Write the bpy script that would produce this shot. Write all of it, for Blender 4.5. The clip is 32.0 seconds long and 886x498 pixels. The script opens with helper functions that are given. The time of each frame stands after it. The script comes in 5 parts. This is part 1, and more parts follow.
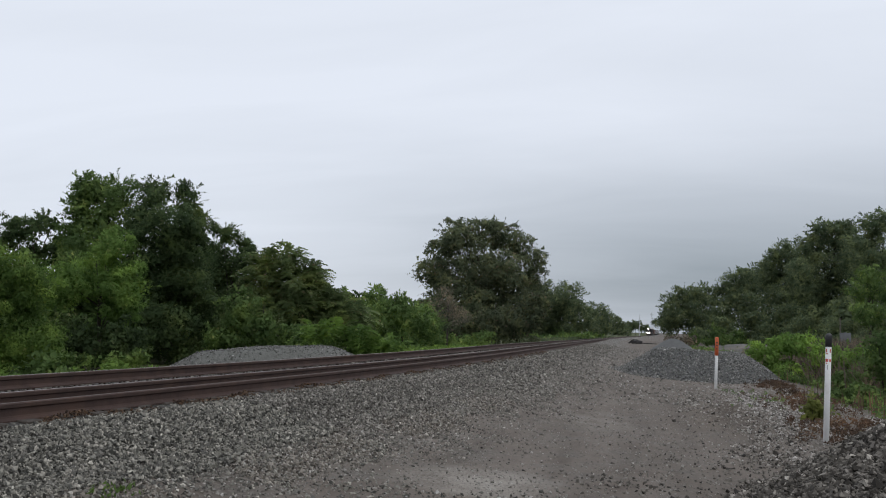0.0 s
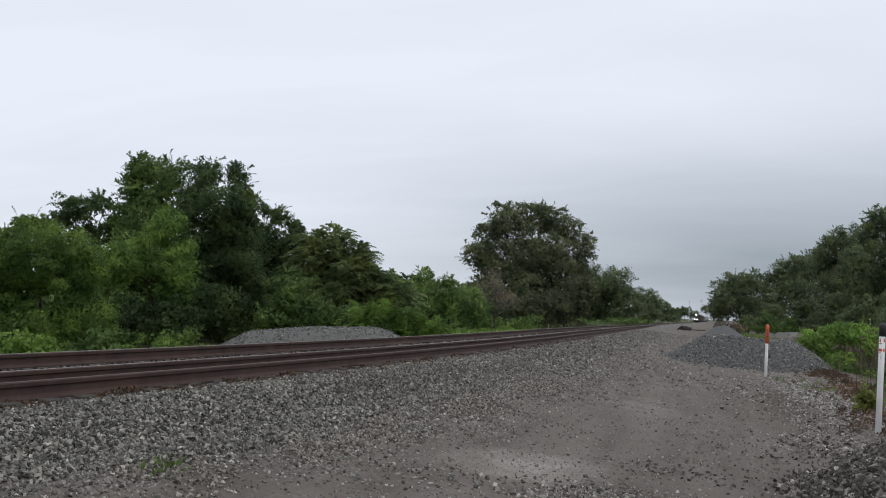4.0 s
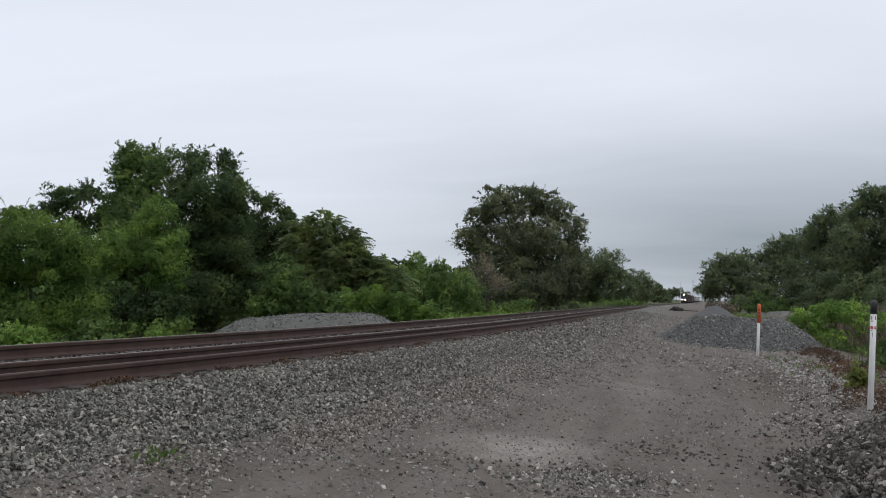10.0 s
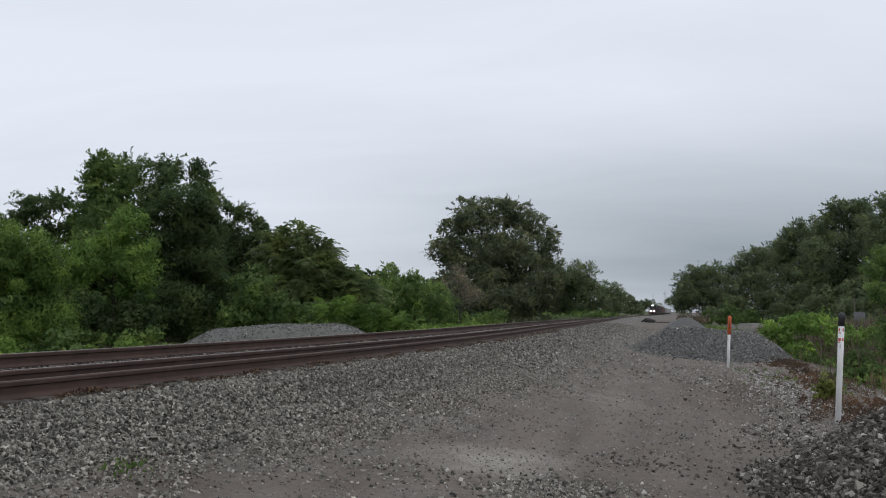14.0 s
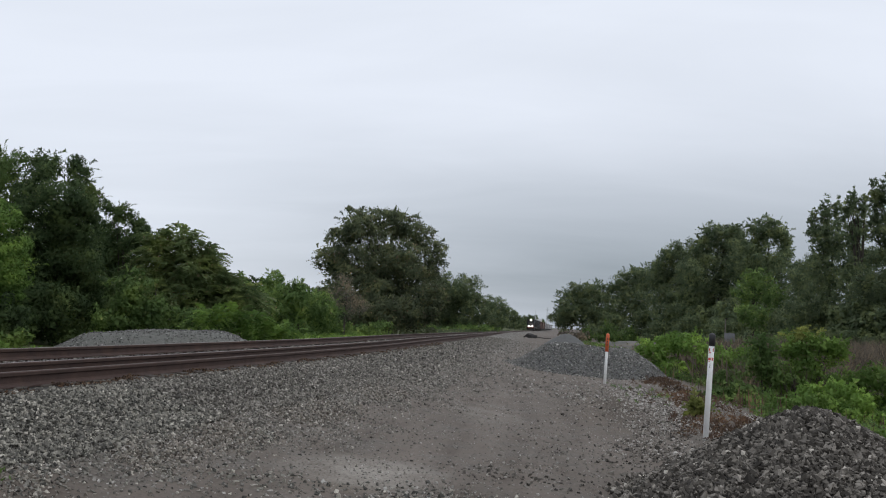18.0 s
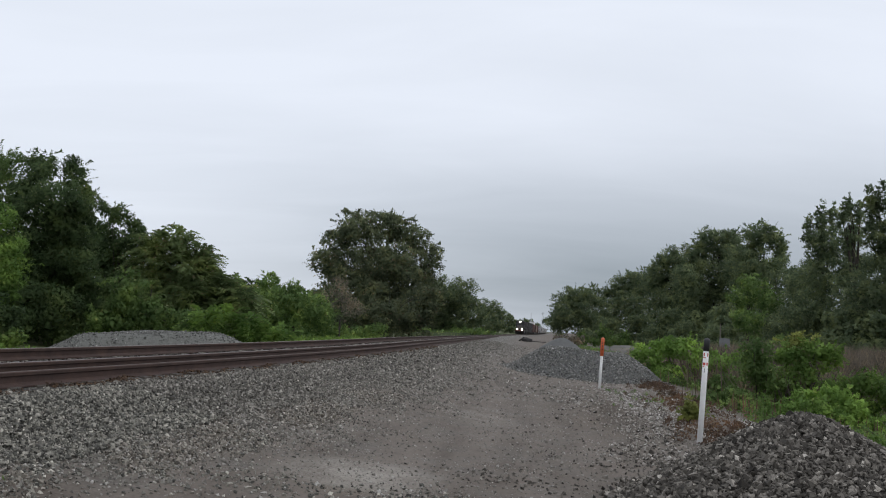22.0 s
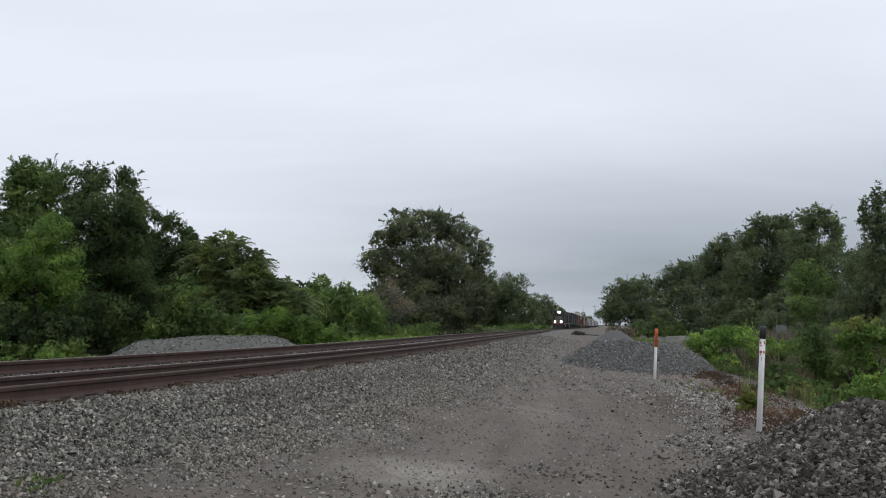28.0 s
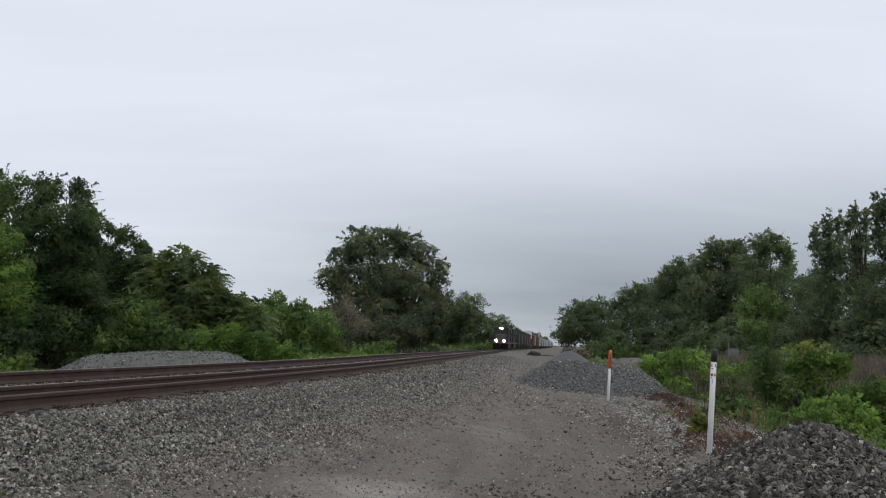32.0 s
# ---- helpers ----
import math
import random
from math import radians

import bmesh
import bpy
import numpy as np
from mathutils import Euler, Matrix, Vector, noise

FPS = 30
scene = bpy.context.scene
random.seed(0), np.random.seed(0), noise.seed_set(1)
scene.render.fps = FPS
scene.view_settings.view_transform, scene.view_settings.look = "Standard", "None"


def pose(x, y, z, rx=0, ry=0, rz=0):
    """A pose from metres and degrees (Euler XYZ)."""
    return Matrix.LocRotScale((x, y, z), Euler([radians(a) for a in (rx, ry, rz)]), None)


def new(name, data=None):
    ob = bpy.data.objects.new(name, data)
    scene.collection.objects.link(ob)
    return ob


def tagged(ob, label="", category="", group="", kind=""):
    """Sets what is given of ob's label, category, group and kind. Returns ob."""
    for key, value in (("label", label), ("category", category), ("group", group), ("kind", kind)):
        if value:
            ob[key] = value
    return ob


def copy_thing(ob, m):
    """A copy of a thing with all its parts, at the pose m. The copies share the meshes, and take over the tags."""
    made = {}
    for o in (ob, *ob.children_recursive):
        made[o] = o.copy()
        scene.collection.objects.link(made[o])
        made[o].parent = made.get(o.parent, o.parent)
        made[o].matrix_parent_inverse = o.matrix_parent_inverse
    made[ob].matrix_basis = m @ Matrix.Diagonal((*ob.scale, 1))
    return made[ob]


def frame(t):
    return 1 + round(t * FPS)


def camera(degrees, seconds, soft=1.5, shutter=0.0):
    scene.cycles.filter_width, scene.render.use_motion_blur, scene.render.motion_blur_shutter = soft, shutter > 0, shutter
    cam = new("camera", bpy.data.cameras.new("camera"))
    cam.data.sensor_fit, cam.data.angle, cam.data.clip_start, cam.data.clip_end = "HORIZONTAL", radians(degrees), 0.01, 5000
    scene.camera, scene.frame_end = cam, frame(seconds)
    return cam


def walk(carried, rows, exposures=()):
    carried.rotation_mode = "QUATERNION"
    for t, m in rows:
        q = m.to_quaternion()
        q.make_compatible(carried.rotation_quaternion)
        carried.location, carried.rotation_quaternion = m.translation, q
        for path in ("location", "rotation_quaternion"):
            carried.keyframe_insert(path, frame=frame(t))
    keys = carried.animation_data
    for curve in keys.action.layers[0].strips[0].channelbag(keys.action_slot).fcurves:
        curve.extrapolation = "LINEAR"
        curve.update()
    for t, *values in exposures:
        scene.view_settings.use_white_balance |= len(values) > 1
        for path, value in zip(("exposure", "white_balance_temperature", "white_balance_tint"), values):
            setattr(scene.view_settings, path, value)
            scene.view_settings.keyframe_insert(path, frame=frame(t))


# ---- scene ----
SECONDS = 32.0
EYE = (0.0, 0.0, 1.73)
cam = camera(49.0, SECONDS, soft=1.08)
# seconds, yaw, pitch + 90, roll of the hand-held camera, and how far it sways across and along
TURNS = [
    (0, 12.23, 94.56, -1.50, -0.037, -0.021), (0.5, 12.90, 94.18, -2.31, -0.033, -0.034), (1, 12.11, 93.52, -3.89, -0.030, -0.047),
    (1.5, 12.47, 93.01, -1.49, -0.027, -0.053), (2, 12.77, 93.12, -2.10, -0.024, -0.050), (2.5, 13.35, 93.33, -1.67, -0.023, -0.043),
    (3, 14.27, 93.40, -1.00, -0.022, -0.037), (3.5, 14.58, 93.38, -2.06, -0.022, -0.033), (5.5, 15.85, 93.73, -2.07, -0.031, -0.029),
    (6, 15.87, 93.67, -2.04, -0.034, -0.029), (6.5, 15.86, 93.56, -2.00, -0.037, -0.027), (7, 15.61, 93.32, -1.77, -0.038, -0.021),
    (7.5, 15.60, 93.00, -1.79, -0.035, -0.013), (8, 15.07, 92.61, -1.74, -0.030, -0.003), (8.5, 15.06, 92.42, -2.32, -0.027, 0.003),
    (9, 15.39, 92.17, -1.48, -0.025, 0.004), (9.5, 15.06, 92.30, -1.29, -0.026, 0.003), (10, 14.56, 92.59, -1.42, -0.029, 0.003),
    (10.5, 13.77, 92.70, -1.94, -0.032, 0.004), (11, 13.15, 92.80, -2.05, -0.033, 0.007), (11.5, 13.10, 92.73, -2.21, -0.032, 0.008),
    (12, 13.43, 92.67, -2.11, -0.028, 0.007), (12.5, 13.19, 92.42, -2.00, -0.022, 0.005), (13, 12.67, 92.54, -1.54, -0.018, 0.002),
    (13.5, 12.93, 93.14, -1.40, -0.015, 0.001), (15.5, 12.92, 93.30, -2.45, -0.008, -0.014), (16, 12.04, 93.37, -2.35, -0.002, -0.014),
    (16.5, 9.43, 93.69, -2.24, 0.005, -0.012), (17, 8.03, 93.72, -2.11, 0.008, -0.004), (17.5, 7.37, 93.88, -3.74, 0.009, 0.008),
    (18, 6.24, 94.23, -3.25, 0.010, 0.022), (18.5, 5.58, 94.08, -2.68, 0.014, 0.035), (19, 9.63, 93.66, -2.64, 0.020, 0.041),
    (19.5, 10.72, 93.91, -3.07, 0.026, 0.038), (20, 10.63, 93.86, -2.73, 0.026, 0.030), (20.5, 9.30, 93.57, -1.56, 0.020, 0.021),
    (21, 7.96, 93.43, -4.01, 0.014, 0.015), (21.5, 6.88, 94.20, -4.02, 0.013, 0.013), (22, 5.97, 94.43, -3.64, 0.015, 0.012),
    (22.5, 5.78, 94.41, -4.00, 0.018, 0.012), (23, 7.54, 94.11, -3.02, 0.021, 0.013), (23.5, 9.01, 93.93, -3.37, 0.027, 0.015),
    (24, 9.05, 94.09, -3.71, 0.034, 0.018), (24.5, 8.67, 94.44, -3.42, 0.038, 0.020), (25, 8.06, 94.55, -3.44, 0.039, 0.020),
    (25.5, 7.97, 94.24, -4.37, 0.037, 0.020), (27.5, 8.46, 94.37, -2.55, 0.018, 0.010), (28, 9.00, 94.11, -1.78, 0.019, 0.008),
    (28.5, 9.22, 94.06, -1.30, 0.021, 0.006), (29, 8.98, 93.79, -1.23, 0.025, 0.005), (29.5, 7.72, 93.84, -1.12, 0.029, 0.005),
    (30, 7.23, 94.22, -1.55, 0.036, 0.005), (30.5, 6.24, 94.99, -2.64, 0.044, 0.005), (31, 5.23, 95.41, -2.20, 0.048, 0.008),
    (31.5, 5.28, 95.36, -2.34, 0.046, 0.012), (32, 6.43, 95.31, -2.62, 0.043, 0.016),
]
walk(cam, [(t, pose(EYE[0] + sx, EYE[1] + sy, EYE[2], p, r, y)) for t, y, p, r, sx, sy in TURNS], exposures=[(0.0, -0.03), (1.0, 0.0), (2.0, 0.05), (3.5, 0.04), (6.0, 0.01), (9.0, 0.04), (11.0, -0.02), (13.0, -0.03), (16.0, -0.02), (18.0, 0.02), (21.0, 0.04), (24.0, 0.04), (28.0, 0.04), (31.0, 0.03), (32.0, -0.04)])

# ---------------------------------------------------------------- sky and sun
world = bpy.data.worlds.new("overcast_sky")
scene.world = world
world.use_nodes = True
wt = world.node_tree
wt.nodes.clear()


def wnode(kind, **inputs):
    n = wt.nodes.new(kind)
    for k, v in inputs.items():
        n.inputs[k.replace("_", " ")].default_value = v
    return n


def wmath(op, a, b=None):
    n = wt.nodes.new("ShaderNodeMath")
    n.operation = op
    for i, v in enumerate((a, b)):
        if v is None:
            continue
        if isinstance(v, (int, float)):
            n.inputs[i].default_value = v
        else:
            wt.links.new(v, n.inputs[i])
    return n.outputs[0]


SUN_ELEVATION, SUN_TURN = radians(52), radians(130)
out = wt.nodes.new("ShaderNodeOutputWorld")
bg = wt.nodes.new("ShaderNodeBackground")
sky = wt.nodes.new("ShaderNodeTexSky")
sky.sky_type, sky.sun_disc = "NISHITA", False
sky.sun_elevation, sky.sun_rotation = SUN_ELEVATION, SUN_TURN
coord = wt.nodes.new("ShaderNodeTexCoord")
sep = wt.nodes.new("ShaderNodeSeparateXYZ")
wt.links.new(coord.outputs["Generated"], sep.inputs[0])
# the cloud deck is a level sheet: project the view direction on it
lift = wmath("ADD", wmath("MAXIMUM", sep.outputs[2], 0.0), 0.22)
cx, cy = wmath("DIVIDE", sep.outputs[0], lift), wmath("DIVIDE", sep.outputs[1], lift)
comb = wt.nodes.new("ShaderNodeCombineXYZ")
wt.links.new(wmath("MULTIPLY", cx, 0.38), comb.inputs[0])
wt.links.new(cy, comb.inputs[1])
cloud = wnode("ShaderNodeTexNoise", Scale=0.55, Detail=6.0, Roughness=0.5, Distortion=0.35)
wt.links.new(comb.outputs[0], cloud.inputs["Vector"])
fine = wnode("ShaderNodeTexNoise", Scale=2.3, Detail=5.0, Roughness=0.55, Distortion=0.6)
wt.links.new(comb.outputs[0], fine.inputs["Vector"])
# a darker bank of cloud lies low down over the far end of the line
bank_high = wnode("ShaderNodeMapRange", From_Min=0.02, From_Max=0.24, To_Min=1.0, To_Max=0.0)
bank_high.interpolation_type = "SMOOTHSTEP"
wt.links.new(sep.outputs[2], bank_high.inputs["Value"])
bank_side = wnode("ShaderNodeMapRange", From_Min=-0.48, From_Max=0.08, To_Min=0.12, To_Max=1.0)
bank_side.interpolation_type = "SMOOTHSTEP"
wt.links.new(sep.outputs[0], bank_side.inputs["Value"])
low = wnode("ShaderNodeMapRange", From_Min=0.0, From_Max=0.05, To_Min=0.72, To_Max=1.0)
wt.links.new(sep.outputs[2], low.inputs["Value"])
bank = wmath("MULTIPLY", wmath("MULTIPLY", bank_high.outputs[0], bank_side.outputs[0]), low.outputs[0])
soft = wmath("ADD", wmath("MULTIPLY", wmath("SUBTRACT", cloud.outputs["Fac"], 0.5), 0.55), wmath("MULTIPLY", wmath("SUBTRACT", fine.outputs["Fac"], 0.5), 0.24))
deck = wt.nodes.new("ShaderNodeMix")
deck.data_type = "RGBA"
deck.inputs["A"].default_value = (0.815, 0.865, 0.96, 1)
deck.inputs["B"].default_value = (0.292, 0.336, 0.384, 1)
level = wmath("ADD", wmath("MULTIPLY", bank, 0.92), wmath("MULTIPLY", soft, 1.35))
deck.clamp_factor = True
wt.links.new(wmath("ADD", level, 0.04), deck.inputs["Factor"])
veil = wt.nodes.new("ShaderNodeMix")
veil.data_type = "RGBA"
veil.inputs["Factor"].default_value = 0.95
dim = wt.nodes.new("ShaderNodeVectorMath")
dim.operation = "SCALE"
dim.inputs["Scale"].default_value = 0.10
wt.links.new(sky.outputs[0], dim.inputs[0])
wt.links.new(dim.outputs[0], veil.inputs["A"])
wt.links.new(deck.outputs["Result"], veil.inputs["B"])
wt.links.new(veil.outputs["Result"], bg.inputs["Color"])
bg.inputs["Strength"].default_value = 1.0
wt.links.new(bg.outputs[0], out.inputs[0])

sun_data = bpy.data.lights.new("sun", "SUN")
sun_data.energy, sun_data.angle, sun_data.color = 0.6, radians(25), (1.0, 0.97, 0.92)
sun = new("sun", sun_data)
sun.matrix_world = pose(0, 0, 60, 90 - 52, 0, 180 - 130)

# ---------------------------------------------------------------- materials
def material(name):
    m = bpy.data.materials.new(name)
    m.use_nodes = True
    return m, m.node_tree, m.node_tree.nodes["Principled BSDF"]


def add(nt, kind, **inputs):
    n = nt.nodes.new(kind)
    for k, v in inputs.items():
        n.inputs[k.replace("_", " ")].default_value = v
    return n


def where(nt):
    return nt.nodes.new("ShaderNodeTexCoord").outputs["Object"]


def noise_of(nt, vec, scale, detail=4.0, rough=0.55):
    n = add(nt, "ShaderNodeTexNoise", Scale=scale, Detail=detail, Roughness=rough)
    nt.links.new(vec, n.inputs["Vector"])
    return n.outputs["Fac"]


def ramp(nt, fac, stops):
    r = nt.nodes.new("ShaderNodeValToRGB")
    el = r.color_ramp.elements
    while len(el) < len(stops):
        el.new(0.5)
    for e, (p, c) in zip(el, stops):
        e.position, e.color = p, (*c, 1)
    nt.links.new(fac, r.inputs[0])
    return r.outputs[0]


def mixc(nt, fac, a, b, mode="MIX"):
    n = nt.nodes.new("ShaderNodeMix")
    n.data_type, n.blend_type, n.clamp_factor = "RGBA", mode, True
    for key, v in (("Factor", fac), ("A", a), ("B", b)):
        if isinstance(v, (int, float)):
            n.inputs[key].default_value = v
        elif isinstance(v, tuple):
            n.inputs[key].default_value = (*v, 1)
        else:
            nt.links.new(v, n.inputs[key])
    return n.outputs["Result"]


def bump(nt, height, strength, distance=0.01):
    b = add(nt, "ShaderNodeBump", Strength=strength, Distance=distance)
    nt.links.new(height, b.inputs["Height"])
    return b.outputs[0]


def plain(name, colour, rough=0.6, metal=0.0, grain=8.0, spread=0.35, relief=0.15, dirt=None):
    """A surface with grain at two scales; dirt: a second colour in large stains."""
    m, nt, p = material(name)
    v = where(nt)
    a, b = noise_of(nt, v, grain), noise_of(nt, v, grain * 9, 3.0)
    dark, light = tuple(c * (1 - spread) for c in colour), tuple(min(1, c * (1 + spread)) for c in colour)
    col = mixc(nt, b, ramp(nt, a, [(0.3, dark), (0.7, light)]), colour)
    if dirt:
        stain = add(nt, "ShaderNodeMapRange", From_Min=0.48, From_Max=0.68)
        nt.links.new(noise_of(nt, v, grain * 0.35, 6.0, 0.65), stain.inputs["Value"])
        col = mixc(nt, stain.outputs[0], col, dirt)
    nt.links.new(col, p.inputs["Base Color"])
    p.inputs["Roughness"].default_value, p.inputs["Metallic"].default_value = rough, metal
    nt.links.new(bump(nt, b, relief), p.inputs["Normal"])
    return m


def stone_material(name, tones):
    """Crushed stone: every stone its own tone."""
    m, nt, p = material(name)
    geo = nt.nodes.new("ShaderNodeNewGeometry")
    n = len(tones)
    col = ramp(nt, geo.outputs["Random Per Island"], [(0.96 * i / (n - 2) if i < n - 1 else 1.0, t) for i, t in enumerate(tones)])
    v = where(nt)
    grain = noise_of(nt, v, 90.0, 3.0)
    col = mixc(nt, 0.5, col, ramp(nt, grain, [(0.25, (0.35, 0.35, 0.35)), (0.8, (1.0, 1.0, 1.0))]), "MULTIPLY")
    nt.links.new(col, p.inputs["Base Color"])
    p.inputs["Roughness"].default_value = 0.85
    p.inputs["Specular IOR Level"].default_value = 0.25
    nt.links.new(bump(nt, grain, 0.3), p.inputs["Normal"])
    return m


def leaf_material(name, dark, light, odd, through_light=0.42):
    m, nt, p = material(name)
    geo = nt.nodes.new("ShaderNodeNewGeometry")
    info = nt.nodes.new("ShaderNodeObjectInfo")
    v = where(nt)
    mean = tuple((a + b) / 2 for a, b in zip(dark, light))
    col = ramp(nt, geo.outputs["Random Per Island"], [(0.0, tuple(0.3 * a + 0.7 * b for a, b in zip(dark, mean))), (0.55, mean), (0.95, tuple(0.65 * a + 0.35 * b for a, b in zip(mean, light))), (1.0, odd)])
    big = noise_of(nt, v, 0.7, 3.0)
    col = mixc(nt, 1.0, col, ramp(nt, big, [(0.30, (0.50, 0.56, 0.58)), (0.5, (1.0, 1.0, 1.0)), (0.70, (1.9, 1.7, 1.35))]), "MULTIPLY")
    tone = add(nt, "ShaderNodeHueSaturation", Saturation=1.0)
    var = add(nt, "ShaderNodeMapRange", To_Min=0.8, To_Max=1.2)
    nt.links.new(info.outputs["Random"], var.inputs["Value"])
    nt.links.new(var.outputs[0], tone.inputs["Value"])
    nt.links.new(col, tone.inputs["Color"])
    nt.links.new(tone.outputs[0], p.inputs["Base Color"])
    p.inputs["Roughness"].default_value = 0.68
    p.inputs["Specular IOR Level"].default_value = 0.14
    tr = nt.nodes.new("ShaderNodeBsdfTranslucent")
    nt.links.new(tone.outputs[0], tr.inputs["Color"])
    mix = nt.nodes.new("ShaderNodeMixShader")
    mix.inputs[0].default_value = through_light
    nt.links.new(p.outputs[0], mix.inputs[1])
    nt.links.new(tr.outputs[0], mix.inputs[2])
    nt.links.new(mix.outputs[0], nt.nodes["Material Output"].inputs["Surface"])
    return m


def ground_material():
    m, nt, p = material("ground")
    v = where(nt)
    zone = nt.nodes.new("ShaderNodeVertexColor")
    zone.layer_name = "zone"
    z = nt.nodes.new("ShaderNodeSeparateColor")
    nt.links.new(zone.outputs[0], z.inputs[0])
    big, mid, small = noise_of(nt, v, 0.35, 5.0), noise_of(nt, v, 1.6, 3.0, 0.5), noise_of(nt, v, 28.0, 5.0, 0.7)
    vor = add(nt, "ShaderNodeTexVoronoi", Scale=26.0)
    nt.links.new(v, vor.inputs["Vector"])
    chips = nt.nodes.new("ShaderNodeSeparateColor")
    nt.links.new(vor.outputs["Color"], chips.inputs[0])
    dirt = ramp(nt, mid, [(0.25, (0.124, 0.102, 0.085)), (0.5, (0.160, 0.134, 0.112)), (0.75, (0.196, 0.167, 0.142))])
    dirt = mixc(nt, 0.75, dirt, ramp(nt, small, [(0.3, (0.62, 0.62, 0.62)), (0.7, (1.1, 1.1, 1.1))]), "MULTIPLY")
    long = add(nt, "ShaderNodeMapping")
    long.inputs["Scale"].default_value = (1.5, 0.16, 1.0)
    nt.links.new(v, long.inputs["Vector"])
    dirt = mixc(nt, 1.0, dirt, ramp(nt, noise_of(nt, long.outputs[0], 1.0, 5.0, 0.6), [(0.34, (0.74, 0.73, 0.71)), (0.5, (1.0, 1.0, 1.0)), (0.68, (1.22, 1.23, 1.24))]), "MULTIPLY")
    # near ramp is dark: shade in the gaps between ballast stones, as colour
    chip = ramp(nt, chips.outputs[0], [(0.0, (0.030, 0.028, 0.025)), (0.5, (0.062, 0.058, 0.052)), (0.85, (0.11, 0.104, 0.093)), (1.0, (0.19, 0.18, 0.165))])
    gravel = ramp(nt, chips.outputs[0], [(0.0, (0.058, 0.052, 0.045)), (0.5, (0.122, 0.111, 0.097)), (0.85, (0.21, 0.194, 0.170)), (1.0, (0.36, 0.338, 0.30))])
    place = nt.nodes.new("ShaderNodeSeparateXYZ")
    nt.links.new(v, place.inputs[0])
    # further along, where stones thin out, this painted gap shade fades away
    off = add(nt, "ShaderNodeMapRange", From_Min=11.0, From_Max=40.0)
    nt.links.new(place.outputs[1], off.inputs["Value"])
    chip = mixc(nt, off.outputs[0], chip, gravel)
    stony = add(nt, "ShaderNodeMapRange", From_Min=0.42, From_Max=0.75)
    nt.links.new(mid, stony.inputs["Value"])
    base = mixc(nt, stony.outputs[0], dirt, mixc(nt, 0.55, dirt, chip))
    base = mixc(nt, z.outputs[0], base, chip)
    weeds = ramp(nt, small, [(0.25, (0.045, 0.04, 0.028)), (0.55, (0.07, 0.085, 0.03)), (0.8, (0.13, 0.12, 0.06))])
    base = mixc(nt, z.outputs[1], base, weeds)
    pale = mixc(nt, big, (0.34, 0.312, 0.272), (0.25, 0.228, 0.196))
    pm = nt.nodes.new("ShaderNodeMath")
    pm.operation = "MULTIPLY"
    lift = add(nt, "ShaderNodeMapRange", From_Min=0.37, From_Max=0.60, To_Min=0.05, To_Max=1.0)
    nt.links.new(mixc(nt, 0.6, mid, small), lift.inputs["Value"])
    nt.links.new(z.outputs[2], pm.inputs[0])
    nt.links.new(lift.outputs[0], pm.inputs[1])
    base = mixc(nt, pm.outputs[0], base, pale)
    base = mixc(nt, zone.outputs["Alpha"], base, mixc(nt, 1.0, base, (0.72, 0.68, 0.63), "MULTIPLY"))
    nt.links.new(base, p.inputs["Base Color"])
    p.inputs["Roughness"].default_value = 0.92
    p.inputs["Specular IOR Level"].default_value = 0.2
    hgt = mixc(nt, 0.5, small, vor.outputs["Distance"])
    nt.links.new(bump(nt, hgt, 0.16, 0.02), p.inputs["Normal"])
    return m


GROUND = ground_material()
BALLAST = stone_material("ballast_stone", [(0.042, 0.039, 0.034), (0.108, 0.105, 0.091), (0.190, 0.177, 0.155), (0.256, 0.246, 0.207), (0.41, 0.38, 0.324), (0.68, 0.64, 0.55)])
DUSTY_BALLAST = stone_material("dusty_ballast_stone", [(0.066, 0.060, 0.052), (0.128, 0.118, 0.102), (0.196, 0.182, 0.158), (0.262, 0.243, 0.212), (0.39, 0.362, 0.316), (0.64, 0.595, 0.52)])
PILE_STONE = stone_material("pile_stone", [(0.033, 0.029, 0.024), (0.074, 0.066, 0.056), (0.120, 0.108, 0.093), (0.178, 0.161, 0.139), (0.30, 0.273, 0.237), (0.62, 0.57, 0.50)])
HEAP_STONE = stone_material("heap_stone", [(0.082, 0.081, 0.076), (0.138, 0.136, 0.127), (0.188, 0.185, 0.172), (0.238, 0.233, 0.217), (0.32, 0.312, 0.290), (0.55, 0.54, 0.50)])
PALE_STONE = stone_material("pale_stone", [(0.11, 0.096, 0.082), (0.24, 0.215, 0.188), (0.38, 0.353, 0.318), (0.56, 0.53, 0.49), (0.72, 0.69, 0.65)])
ROAD_STONE = stone_material("road_stone", [(0.115, 0.104, 0.089), (0.19, 0.174, 0.152), (0.28, 0.262, 0.234), (0.42, 0.397, 0.356), (0.62, 0.585, 0.54)])
TOE_STONE = stone_material("buff_stone", [(0.060, 0.052, 0.043), (0.145, 0.126, 0.104), (0.26, 0.232, 0.194), (0.44, 0.40, 0.345), (0.66, 0.62, 0.55)])
RUST_STONE = stone_material("rust_stained_stone", [(0.028, 0.021, 0.017), (0.085, 0.053, 0.034), (0.16, 0.098, 0.060), (0.25, 0.175, 0.115)])
# heap core coloured near black, as the shade between its stones
HEAP_GAP_SHADE = plain("heap_gap_shade", (0.040, 0.036, 0.032), 0.95, grain=30.0, spread=0.4, relief=0.5)
DARK_GRAVEL = plain("dark_fine_gravel", (0.098, 0.098, 0.095), 0.9, grain=3.0, spread=0.25, relief=0.4)
FINE_GRAVEL = plain("fine_gravel", (0.135, 0.135, 0.122), 0.9, grain=16.0, spread=0.5, relief=0.6)
